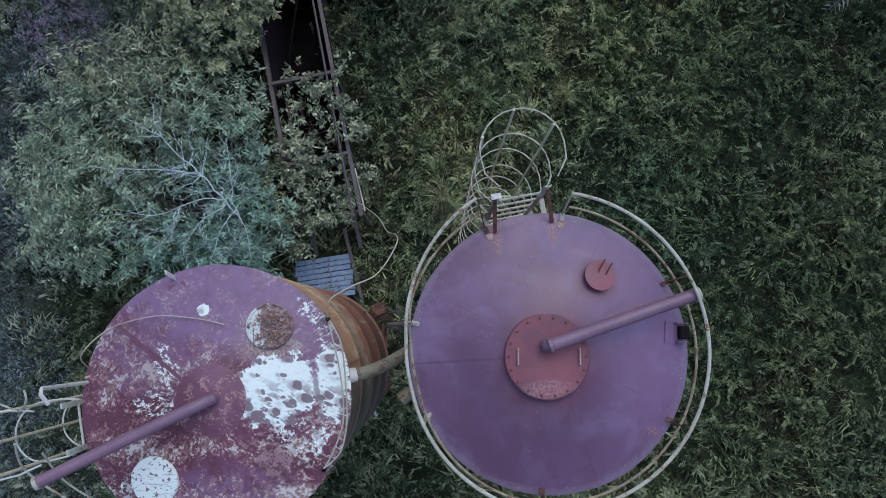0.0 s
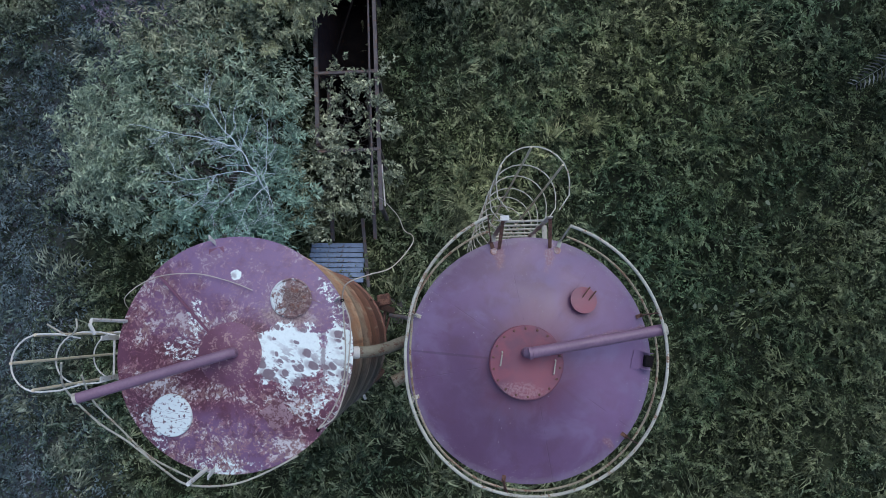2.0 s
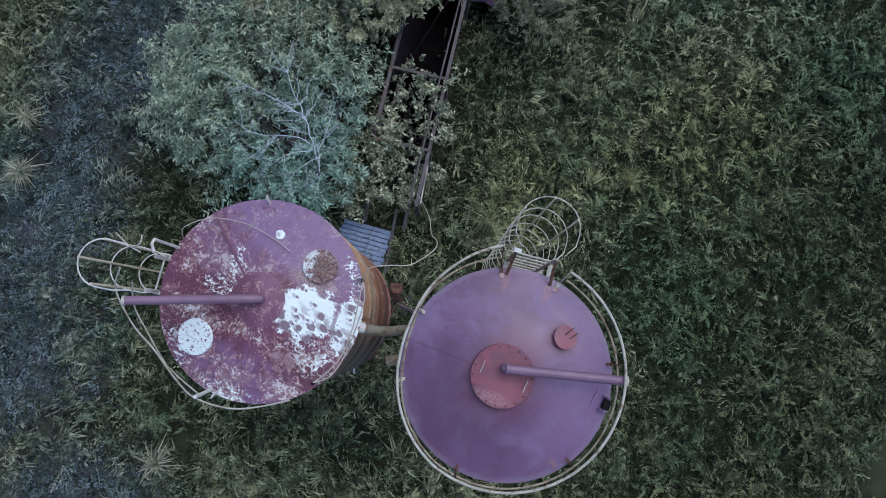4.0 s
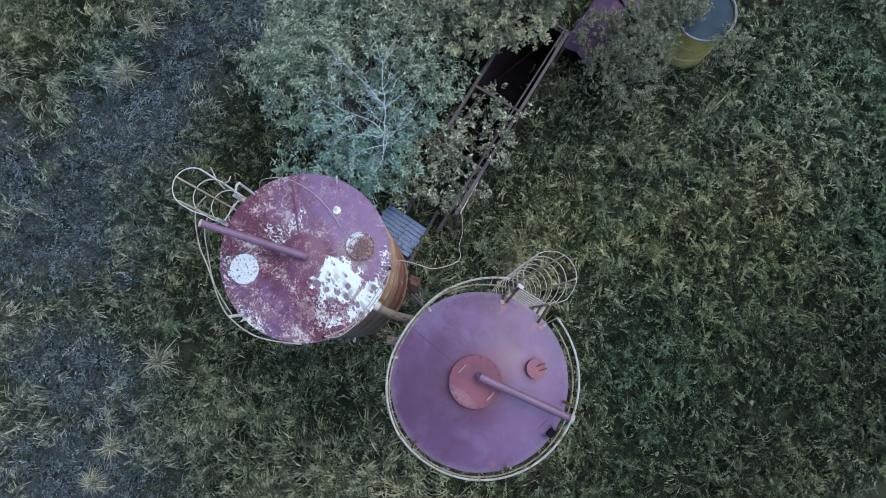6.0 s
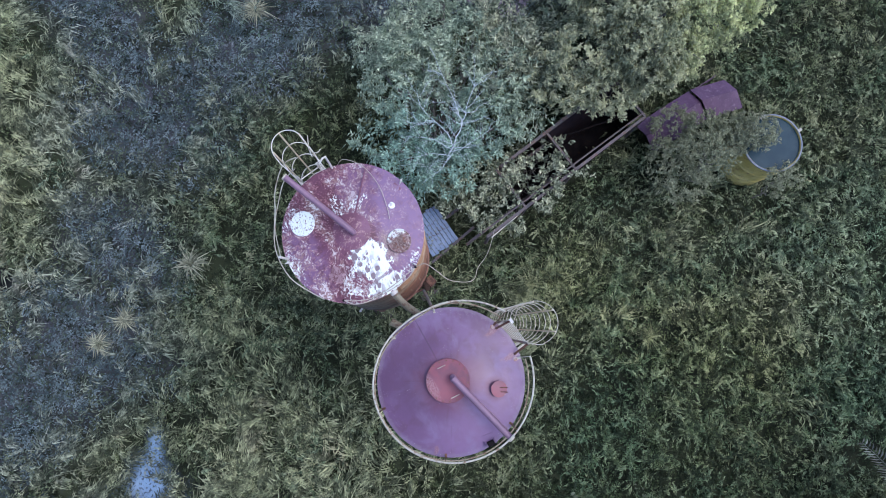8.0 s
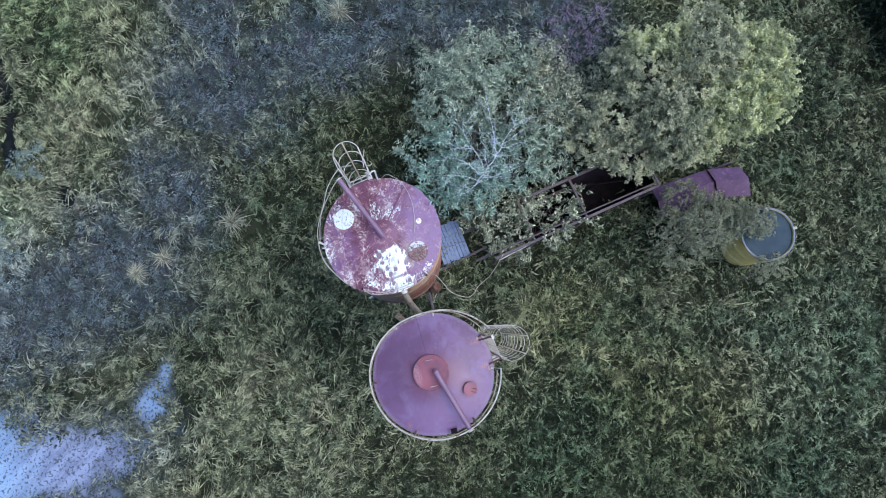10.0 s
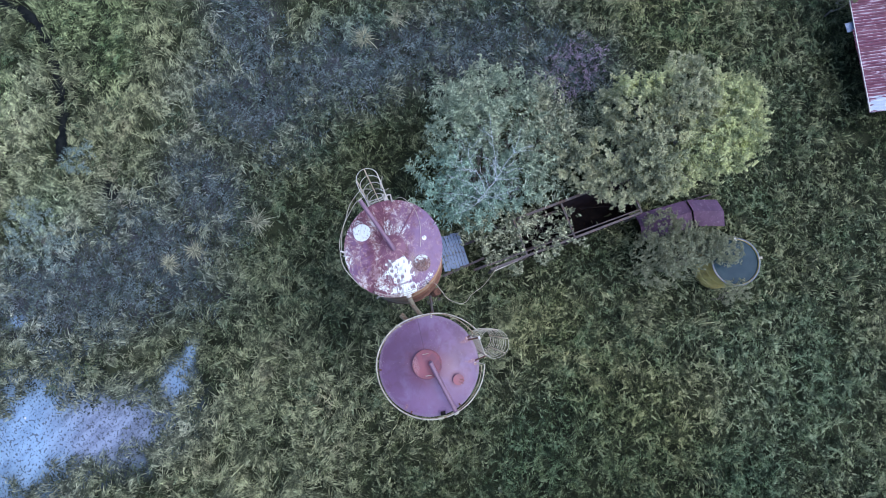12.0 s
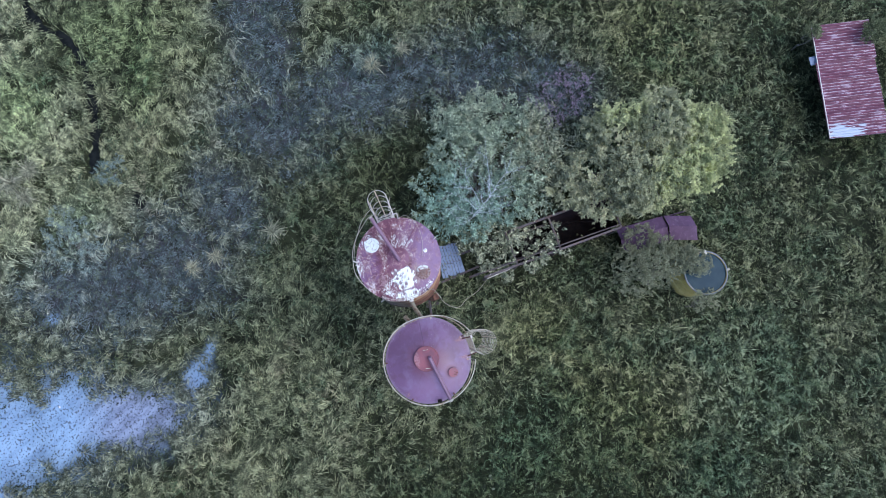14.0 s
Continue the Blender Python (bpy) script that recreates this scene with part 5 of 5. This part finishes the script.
def build_belt():
    """The blue slatted feeder deck between the frame and the old silo."""
    ob = thing("feeder_deck", (-3.05, 1.2, 0), "faded blue slatted steel feeder deck at the hopper's end", "feeder", turn=9.0)
    slat = None
    for k in range(8):
        m = pose(0.03 * math.sin(k * 2.1), -0.49 + k * 0.14, 0.5 + 0.012 * math.sin(k * 1.7), 3 * math.sin(k), 0, 0.6 * math.sin(k * 1.3))
        if slat is None:
            slat = part("slat", box((1.5, 0.125, 0.03), bevel=0.006), M_BLUE, ob)
            slat.matrix_basis = m
        else:
            again(slat, ob, m)
    for x in (-0.7, 0.0, 0.7):
        part("bearer", box((0.06, 1.15, 0.08), (x, 0, 0.44)), M_STEEL, ob)
    part("edge_beam", box((0.09, 1.95, 0.07), (0.80, 0.28, 0.53), (0, 0, 6), 0.006), M_STEEL, ob, "grey-brown steel beam along the deck's edge")
    for x in (-0.7, 0.7):
        for y in (-0.5, 0.5):
            part("leg", box((0.07, 0.07, 0.42), (x, y, 0.21)), M_STEEL, ob)


build_frame()
build_belt()


# ---- violet sheet housing, water tank, shed ----
def build_housing():
    ob = thing("conveyor_housing", (-3.08, 11.25, 0), "low violet-painted sheet-metal housing half hidden by trees", "housing", turn=7.0)
    bm = bmesh.new()
    prof = [(-0.52, 0.78), (0.05, 1.05), (0.68, 0.7)]
    for y0, y1, dz in ((-1.9, 0.45, 0.0), (0.47, 1.75, 0.06)):
        a = [bm.verts.new((x, y0, z + dz)) for x, z in prof] + [bm.verts.new((x, y0, z + dz - 0.03)) for x, z in prof[::-1]]
        b = [bm.verts.new((x + 0.35 * (y1 > 1), y1, z + dz - 0.05)) for x, z in prof] + [bm.verts.new((x + 0.35 * (y1 > 1), y1, z + dz - 0.08)) for x, z in prof[::-1]]
        for k in range(6):
            bm.faces.new((a[k], a[(k + 1) % 6], b[(k + 1) % 6], b[k]))
        bm.faces.new(a[::-1])
        bm.faces.new(b)
    part("cover_sheet", bm, M_VIOLET, ob)
    for x in (-0.48, 0.64):
        part("side_panel", box((0.02, 3.5, 0.68), (x, -0.1, 0.36)), M_VIOLET, ob)


def build_water_tank():
    ob = thing("water_tank", (-0.62, 12.55, 0), "open round yellow tank full of blue-grey water", "water tank")
    part("wall", lathe([(0.97, 0.0), (0.97, 0.7), (0.985, 0.72), (0.97, 0.74), (0.97, 1.45), (0.985, 1.47), (0.97, 1.49), (0.97, 2.2), (0.93, 2.2), (0.93, 0.1)], 64), M_YELLOW, ob)
    part("rim", lathe([(0.94, 2.17), (0.99, 2.17), (0.998, 2.195), (0.99, 2.22), (0.945, 2.22), (0.94, 2.17)], 64), M_RIM, ob, "dull blue rolled rim")
    part("water", lathe([(0.93, 2.13), (0.5, 2.131), (0.0, 2.131)], 48), M_WATER, ob, "blue-grey still water")
    part("bracket", box((0.2, 0.16, 0.06), (-0.92, 0.1, 2.24), (0, 0, 15), 0.01), M_WHITE, ob)
    part("bracket", box((0.10, 0.16, 0.05), (0.0, 1.0, 2.24), (0, 0, 5), 0.01), M_RAIL, ob)


def build_shed():
    ob = thing("shed", (-8.74, 21.5, 0), "small shed with a peeling maroon corrugated tin roof", "shed", turn=-3.4)
    # walls
    for n, size, at in (("wall", (4.6, 0.1, 1.6), (0, 0.05, 0.8)), ("wall", (4.6, 0.1, 1.7), (0, 1.1, 0.85)), ("wall", (0.1, 0.95, 1.5), (2.25, 0.575, 0.75)), ("wall", (0.1, 0.95, 1.5), (-2.25, 0.575, 0.75))):
        part(n, box(size, at), M_STEEL, ob, "dark weathered board wall")
    # corrugated sheets: waves run along x, sheets fall towards +y
    sheet_w = 0.94
    for k in range(6):
        x0 = -2.90 + k * sheet_w
        n = 50
        xs = np.linspace(0, sheet_w + 0.04, n)
        bm = bmesh.new()
        rows = []
        for y in (-1.45, 0.0, 1.33):
            rows.append([bm.verts.new((x0 + x, y, 0.022 * math.cos(x / 0.143 * math.tau) + 0.004 * (k % 2))) for x in xs])
        for ra, rb in zip(rows, rows[1:]):
            for j in range(n - 1):
                bm.faces.new((ra[j], ra[j + 1], rb[j + 1], rb[j]))
        o = part("roof_sheet", bm, M_TIN, ob)
        o.matrix_basis = pose(0, rng.normal(0, 0.03), 1.72, 4, 0, rng.normal(0, 0.5))
    part("ridge_batten", box((5.66, 0.035, 0.03), (-0.07, -1.425, 1.655), (4, 0, 0)), M_WHITE, ob)
    bm = box((0.42, 0.50, 0.02), (-1.2, -1.42, 1.50), (10, 0, 8))
    part("loose_sheet", bm, M_BLUE, ob, "pale blue sheet pushed under the eave")


build_housing()
build_water_tank()
build_shed()


# ---- trees and shrubs ----
def limb(bm, a, b, r0, r1, wiggle=0.08, steps=5):
    a, b = Vector(a), Vector(b)
    pts = []
    for k in range(steps + 1):
        u = k / steps
        p = a.lerp(b, u)
        if 0 < k < steps:
            p += Vector((rng.normal(0, wiggle), rng.normal(0, wiggle), rng.normal(0, wiggle * 0.6)))
        pts.append(p)
    tube(pts, r0, 6, bm=bm, r_end=r1)
    return pts


def grow_tree(name, at, lobes, height, label, category, leaf_mat_, leaf_n, leaf_l, leaf_w, sprays, trunk_r=0.11, bare=(), upright=0.35, skin=0.55, gather=4, star=0.9):
    """Trunk, limbs to every lobe, twigs, and leaves in sprays on the lobes' upper skin. Lobes: (x, y, z, rx, ry, rz) from the base."""
    ob = thing(name, (at[0], at[1], 0), label, category)
    bm = bmesh.new()
    fork = Vector((0.05, 0.02, height * 0.28))
    limb(bm, (0, 0, -0.05), fork, trunk_r, trunk_r * 0.8, 0.04, 4)
    tips = []
    for x, y, z, rx, ry, rz in lobes:
        pts = limb(bm, fork, (x, y, z - rz * 0.1), trunk_r * 0.55, trunk_r * 0.18, 0.14, 6)
        for _ in range(5):
            s = pts[rng.integers(2, 6)]
            e = Vector((x + rng.normal(0, rx * 0.45), y + rng.normal(0, ry * 0.45), z + rng.uniform(0.0, 0.6) * rz))
            limb(bm, s, e, trunk_r * 0.16, trunk_r * 0.05, 0.07, 4)
    part("trunk", bm, M_BARK, ob, "grey branching trunk")
    # sprays, gathered in tufts
    vol = np.array([l[3] * l[4] for l in lobes])
    tufts = max(sprays // gather, 1)
    pick = rng.choice(len(lobes), tufts, p=vol / vol.sum())
    lob = np.array(lobes)[pick]
    d = rng.normal(0, 1, (tufts, 3))
    d[:, 2] = np.abs(d[:, 2]) * 0.9 - 0.25
    d /= np.linalg.norm(d, axis=1, keepdims=True)
    rad = (skin + (1 - skin) * rng.random(tufts) ** 0.6) * (1 + 0.34 * wave(d[:, :2] * 3 + lob[:, :2], 1.1, 31))
    c = np.repeat(lob[:, :3] + d * lob[:, 3:] * rad[:, None], gather, 0)
    sprays = len(c)
    c = c + rng.normal(0, leaf_l * 0.75, (sprays, 3))
    c[:, 2] = np.maximum(c[:, 2], 0.3)
    heading = np.repeat(d, gather, 0) + np.array([0, 0, upright]) + rng.normal(0, 0.35, (sprays, 3))
    heading /= np.linalg.norm(heading, axis=1, keepdims=True)
    n = sprays * leaf_n
    u = rng.random(n)
    stalk = np.repeat(heading, leaf_n, 0)
    base = np.repeat(c, leaf_n, 0) + stalk * (u * leaf_l * 1.5)[:, None]
    across = np.cross(stalk, rng.normal(0, 1, (n, 3)))
    across /= np.linalg.norm(across, axis=1, keepdims=True) + 1e-9
    way = stalk * rng.uniform(0.1, star, n)[:, None] + across
    way /= np.linalg.norm(way, axis=1, keepdims=True)
    g = leaves(base, way, leaf_l * rng.uniform(0.6, 1.25, n), leaf_w * rng.uniform(0.7, 1.3, n), 0.3, 0.2)
    arrays("crown", *g, leaf_mat_, ob)
    for line, r0, twigs in bare:
        # a bleached limb with forking twigs
        bm = bmesh.new()
        pts = curve_pts([(x - at[0], y - at[1], z) for x, y, z in line], 4)
        pts = [p + Vector(rng.normal(0, 0.018, 3)) for p in pts]
        tube(pts, r0, 6, bm=bm, r_end=r0 * 0.3)
        for _ in range(twigs):
            k = int(rng.integers(1, len(pts) - 1))
            q, ahead = pts[k], (pts[k + 1] - pts[k - 1]).normalized()
            b = math.atan2(ahead.y, ahead.x) + rng.choice((-1, 1)) * rng.uniform(0.35, 1.1)
            e = q + Vector((math.cos(b), math.sin(b), rng.uniform(-0.1, 0.3))) * rng.uniform(0.3, 0.95)
            side = limb(bm, q, e, r0 * 0.42, r0 * 0.14, 0.04, 4)
            for _ in range(2):
                f = b + rng.normal(0, 0.6)
                m = side[int(rng.integers(1, 4))]
                limb(bm, m, m + Vector((math.cos(f), math.sin(f), 0.15)) * rng.uniform(0.15, 0.45), r0 * 0.2, r0 * 0.09, 0.02, 3)
        part("dead_branch", bm, M_TWIG, ob, "bleached bare branch")
    return ob


# limbs of the dead branch, from its fork outwards
DEAD = [([(-4.54, 2.42, 3.30), (-4.69, 2.65, 3.65), (-5.18, 3.21, 3.82), (-5.58, 3.55, 3.88), (-6.22, 4.19, 3.80)], 0.024, 14),
        ([(-5.18, 3.21, 3.80), (-5.58, 3.29, 3.86), (-6.51, 3.36, 3.86), (-7.90, 3.42, 3.75)], 0.019, 10),
        ([(-4.74, 2.71, 3.65), (-5.23, 2.68, 3.82), (-6.12, 2.35, 3.80), (-6.81, 2.42, 3.70)], 0.016, 9),
        ([(-5.53, 2.57, 3.80), (-5.77, 2.32, 3.82), (-5.82, 1.97, 3.75), (-6.22, 1.58, 3.70)], 0.011, 6),
        ([(-4.69, 2.62, 3.60), (-5.23, 2.17, 3.75), (-5.63, 1.48, 3.70)], 0.013, 9),
        ([(-4.62, 2.57, 3.60), (-4.54, 3.06, 3.80), (-4.69, 4.05, 3.80)], 0.013, 9),
        ([(-4.56, 2.47, 3.50), (-4.84, 1.88, 3.65), (-5.03, 0.99, 3.60)], 0.011, 9),
        ([(-4.56, 2.47, 3.50), (-4.24, 2.07, 3.60), (-4.15, 1.38, 3.50)], 0.011, 7)]
grow_tree("tree", (-5.2, 2.7), [(-0.6, 0.3, 2.2, 1.3, 1.3, 0.7), (-1.8, 1.4, 2.9, 0.9, 0.9, 0.9), (-2.6, 0.5, 2.8, 0.9, 0.8, 0.8), (-2.3, -0.7, 2.8, 1.1, 1.0, 0.9), (-0.9, -1.6, 2.5, 1.1, 0.9, 0.9), (0.2, -1.5, 2.4, 0.9, 0.9, 0.8), (0.1, 1.5, 2.7, 0.9, 1.0, 0.9), (0.7, -0.4, 2.3, 0.9, 1.0, 0.9), (-1.2, 2.6, 2.8, 1.0, 0.8, 0.9), (-3.5, -0.1, 2.2, 0.7, 0.9, 0.8), (-2.8, 2.3, 2.5, 0.8, 0.7, 0.8), (-3.6, 1.3, 2.3, 0.7, 0.7, 0.7), (0.3, 2.6, 2.5, 0.6, 0.6, 0.6), (-4.3, 2.0, 2.1, 0.6, 0.5, 0.5), (-3.7, 3.2, 2.2, 0.7, 0.5, 0.6), (-2.3, 3.5, 2.6, 0.6, 0.6, 0.7), (-4.4, 0.4, 1.9, 0.5, 0.6, 0.5), (-4.9, 0.9, 1.7, 0.6, 0.6, 0.5), (-4.4, -0.7, 1.7, 0.6, 0.6, 0.5), (-4.8, 2.1, 1.8, 0.4, 0.4, 0.4)],
          4.0, "bushy silvery-green tree with bleached bare twigs beside the old silo", "tree", M_WILLOW, 11, 0.175, 0.042, 2650, 0.12, DEAD, 0.5, gather=3, star=0.7)
grow_tree("tree", (-6.2, 10.2), [(0.6, -2.3, 3.7, 1.2, 1.2, 1.0), (-0.7, -1.3, 4.4, 1.3, 1.2, 1.1), (1.0, -0.5, 4.5, 1.4, 1.4, 1.2), (-0.9, 0.6, 4.8, 1.3, 1.3, 1.1), (1.1, 1.4, 4.6, 1.25, 1.3, 1.1), (0.3, 2.4, 4.5, 1.3, 1.0, 1.0), (-0.7, 2.8, 4.1, 0.9, 0.9, 0.8), (1.8, -0.4, 4.0, 0.9, 1.2, 0.9), (0.9, -3.4, 3.1, 0.9, 0.7, 0.7), (1.8, -2.1, 3.3, 0.8, 0.9, 0.6)],
          6.0, "broad grey-green tree with fine leaves and a yellowish edge", "tree", M_TREE, 12, 0.105, 0.045, 9600, 0.17, (), 0.25, gather=4)
grow_tree("shrub", (-6.9, 5.9), [(0.0, 0.1, 3.1, 0.9, 0.7, 0.6), (-0.9, -0.1, 2.9, 0.8, 0.6, 0.6), (0.8, 0.2, 2.9, 0.7, 0.6, 0.6), (0.3, 0.9, 2.8, 0.8, 0.6, 0.6), (-1.6, 0.3, 2.8, 0.6, 0.5, 0.5), (-0.2, 1.4, 2.7, 0.6, 0.5, 0.5)],
          3.6, "tall pale sapling with starry leaf tufts between the trees", "shrub", M_BRAMBLE, 9, 0.19, 0.044, 400, 0.05, (), 0.5, 0.3)
grow_tree("shrub", (-0.9, 10.4), [(-0.4, 0.0, 2.1, 0.9, 1.0, 0.8), (-0.35, 0.7, 2.3, 0.6, 0.7, 0.6), (-1.0, 0.4, 1.9, 0.65, 0.8, 0.6), (-0.75, 1.1, 2.1, 0.5, 0.6, 0.6), (-0.3, 1.6, 2.7, 0.55, 0.6, 0.35), (-0.15, 1.75, 2.65, 0.5, 0.55, 0.35), (-0.35, 1.3, 2.5, 0.5, 0.5, 0.4), (0.1, -0.9, 1.6, 0.8, 0.8, 0.7), (-0.7, -1.0, 1.5, 0.8, 0.7, 0.6), (-1.8, -0.3, 1.5, 0.6, 0.8, 0.4)],
          2.8, "fine-leaved grey shrub leaning over the water tank", "shrub", M_HAZE, 9, 0.08, 0.03, 2900, 0.05)
grow_tree("shrub", (0.7, 12.2), [(-0.35, 0.05, 2.2, 0.28, 0.35, 0.25), (0.05, 0.1, 1.7, 0.3, 0.4, 0.5), (-0.1, 0.5, 1.9, 0.25, 0.3, 0.35)],
          2.4, "thin grey shrub leaning on the water tank's rim", "shrub", M_HAZE, 9, 0.09, 0.03, 170, 0.03)
grow_tree("shrub", (-3.9, 3.2), [(0.0, 0.0, 1.7, 0.8, 0.9, 0.7), (0.6, 0.8, 1.9, 0.5, 0.6, 0.5), (0.1, 1.1, 1.6, 0.4, 0.5, 0.4), (1.0, 0.1, 1.6, 0.6, 0.7, 0.6), (0.4, -0.9, 1.4, 0.8, 0.6, 0.5)],
          2.4, "pale leafy shrub growing through the hopper frame", "shrub", M_BRAMBLE, 9, 0.13, 0.05, 480, 0.04)
grow_tree("shrub", (-3.4, 5.0), [(0.0, 0.0, 1.9, 0.5, 0.9, 0.6), (0.7, 0.3, 2.2, 0.35, 0.7, 0.4), (-0.1, 0.5, 2.1, 0.4, 0.7, 0.4), (-0.2, -0.8, 2.0, 0.5, 0.6, 0.5), (1.15, -0.6, 2.15, 0.3, 1.0, 0.35), (0.85, 0.9, 2.2, 0.3, 0.6, 0.3), (1.45, -1.7, 1.7, 0.4, 0.6, 0.5)],
          2.4, "thin pale shrub straggling over the open bin", "shrub", M_BRAMBLE, 9, 0.13, 0.05, 340, 0.03)
grow_tree("shrub", (-11.0, 22.6), [(0.25, 0.15, 2.2, 0.45, 0.5, 0.4), (0.1, 0.5, 2.0, 0.4, 0.5, 0.5)], 2.6, "round green shrub growing over the shed's roof corner", "shrub", M_BUSH, 10, 0.075, 0.036, 480, 0.05)
grow_tree("shrub", (-11.3, 20.1), [(0.0, 0.0, 1.9, 0.3, 0.32, 0.4)], 2.2, "round green shrub at the shed's corner", "shrub", M_BUSH, 10, 0.07, 0.034, 260, 0.05)

grow_tree("shrub", (-10.0, 7.6), [(0.0, 0.0, 0.7, 1.1, 1.3, 0.6), (0.7, -0.8, 0.6, 0.9, 0.8, 0.5), (-0.9, 0.9, 0.6, 0.9, 0.9, 0.5)], 1.3, "low purplish brushwood at the edge of the track", "shrub", M_BRUSH, 9, 0.08, 0.016, 700, 0.03)
grow_tree("shrub", (-6.3, -16.4), [(0.0, 0.0, 0.6, 1.3, 1.1, 0.5), (0.6, 0.8, 0.5, 0.8, 0.7, 0.4), (-1.0, -0.6, 0.5, 0.9, 0.9, 0.4)], 1.2, "low spreading silvery shrub in the meadow", "shrub", M_MEADOWBUSH, 9, 0.09, 0.022, 520, 0.03)
grow_tree("shrub", (-9.7, -14.4), [(0.0, 0.0, 0.5, 0.6, 0.8, 0.4)], 0.9, "small silvery shrub beside the ditch", "shrub", M_MEADOWBUSH, 9, 0.09, 0.022, 170, 0.03)


def build_palm():
    """A young palm past the weeds, of which one drooping frond reaches in."""
    ob = thing("palm", (13.4, 11.0, 0), "young palm with grey drooping fronds among dark weeds", "palm")
    part("trunk", lathe([(0.22, -0.05), (0.2, 0.5), (0.16, 1.0), (0.0, 1.05)], 14), M_BARK, ob)
    for k in range(9):
        a = radians(40 * k + 222)
        d = Vector((math.cos(a), math.sin(a), 0))
        rib = [Vector((0, 0, 1.0)) + d * s + Vector((0, 0, 1.35 * s - 0.33 * s * s)) for s in np.linspace(0, 3.9, 12)]
        frond = part("frond", tube(rib, 0.03, 5, r_end=0.006), M_FROND, ob)
        n = 90
        u = np.linspace(0.12, 1.0, n)
        pts = np.array([[*rib[min(int(x * 11), 10)].lerp(rib[min(int(x * 11) + 1, 11)], x * 11 - min(int(x * 11), 10))] for x in u])
        sd = np.where(np.arange(n) % 2 == 0, 1.0, -1.0)
        way = np.stack([-d.y * sd + d.x * 0.6, d.x * sd + d.y * 0.6, np.full(n, 0.15)], 1)
        way /= np.linalg.norm(way, axis=1, keepdims=True)
        g = leaves(pts, way, 0.55 * np.sin(u * 2.6 + 0.35) + 0.1, np.full(n, 0.045), 0.3, 0.35)
        arrays("leaflets", *g, M_FROND, frond)


build_palm()


def big_leaves():
    """Heart-shaped pale leaves of a creeping plant among the dark weeds."""
    spots = np.array([[11.4, 6.5], [11.6, 6.6], [8.3, 2.0], [8.7, 2.2], [9.2, 1.2], [8.2, 0.6], [7.9, 3.4], [8.9, 4.4], [9.6, 3.0], [7.6, 1.3]])
    n = len(spots) * 4
    plant = np.repeat(spots, 4, 0) + rng.normal(0, 0.32, (n, 2))
    a = rng.uniform(0, math.tau, n)
    way = np.stack([np.cos(a), np.sin(a), rng.uniform(0, 0.3, n)], 1)
    way /= np.linalg.norm(way, axis=1, keepdims=True)
    verts, loops, starts = [], [], []
    for p, w in zip(np.column_stack([plant, ground_z(plant) + rng.uniform(0.4, 0.6, n)]), way):
        side = np.array([-w[1], w[0], 0.0])
        r0 = rng.uniform(0.035, 0.07)
        starts.append(len(loops))
        for k in range(9):
            t = k * math.tau / 9
            loops.append(len(verts))
            reach = r0 * (1.15 + 0.5 * max(math.cos(t), 0.0) ** 4 - 0.3 * max(-math.cos(t), 0.0) ** 6)
            verts.append(p + w * reach * math.cos(t) + side * r0 * 0.9 * math.sin(t) + np.array([0, 0, 0.02 * math.cos(2 * t)]))
    arrays("creeper_leaves", np.array(verts), loops, starts, None, M_CREEP, None, "heart-shaped pale leaves of a creeper among dark weeds", "creeper", "stuff")


big_leaves()


def build_stone(x, y, size):
    bm = bmesh.new()
    bmesh.ops.create_icosphere(bm, subdivisions=2, radius=size)
    for v in bm.verts:
        v.co *= 1 + 0.18 * noise.noise(v.co * 9.0)
        v.co.z *= 0.6
    ob = tagged(finish("stone", bm, M_WHITE, soft=3.0), "small pale stone lying on bluish gravel", "stone")
    ob.matrix_basis = pose(x, y, size * 0.3)


build_stone(1.12, -17.91, 0.11)
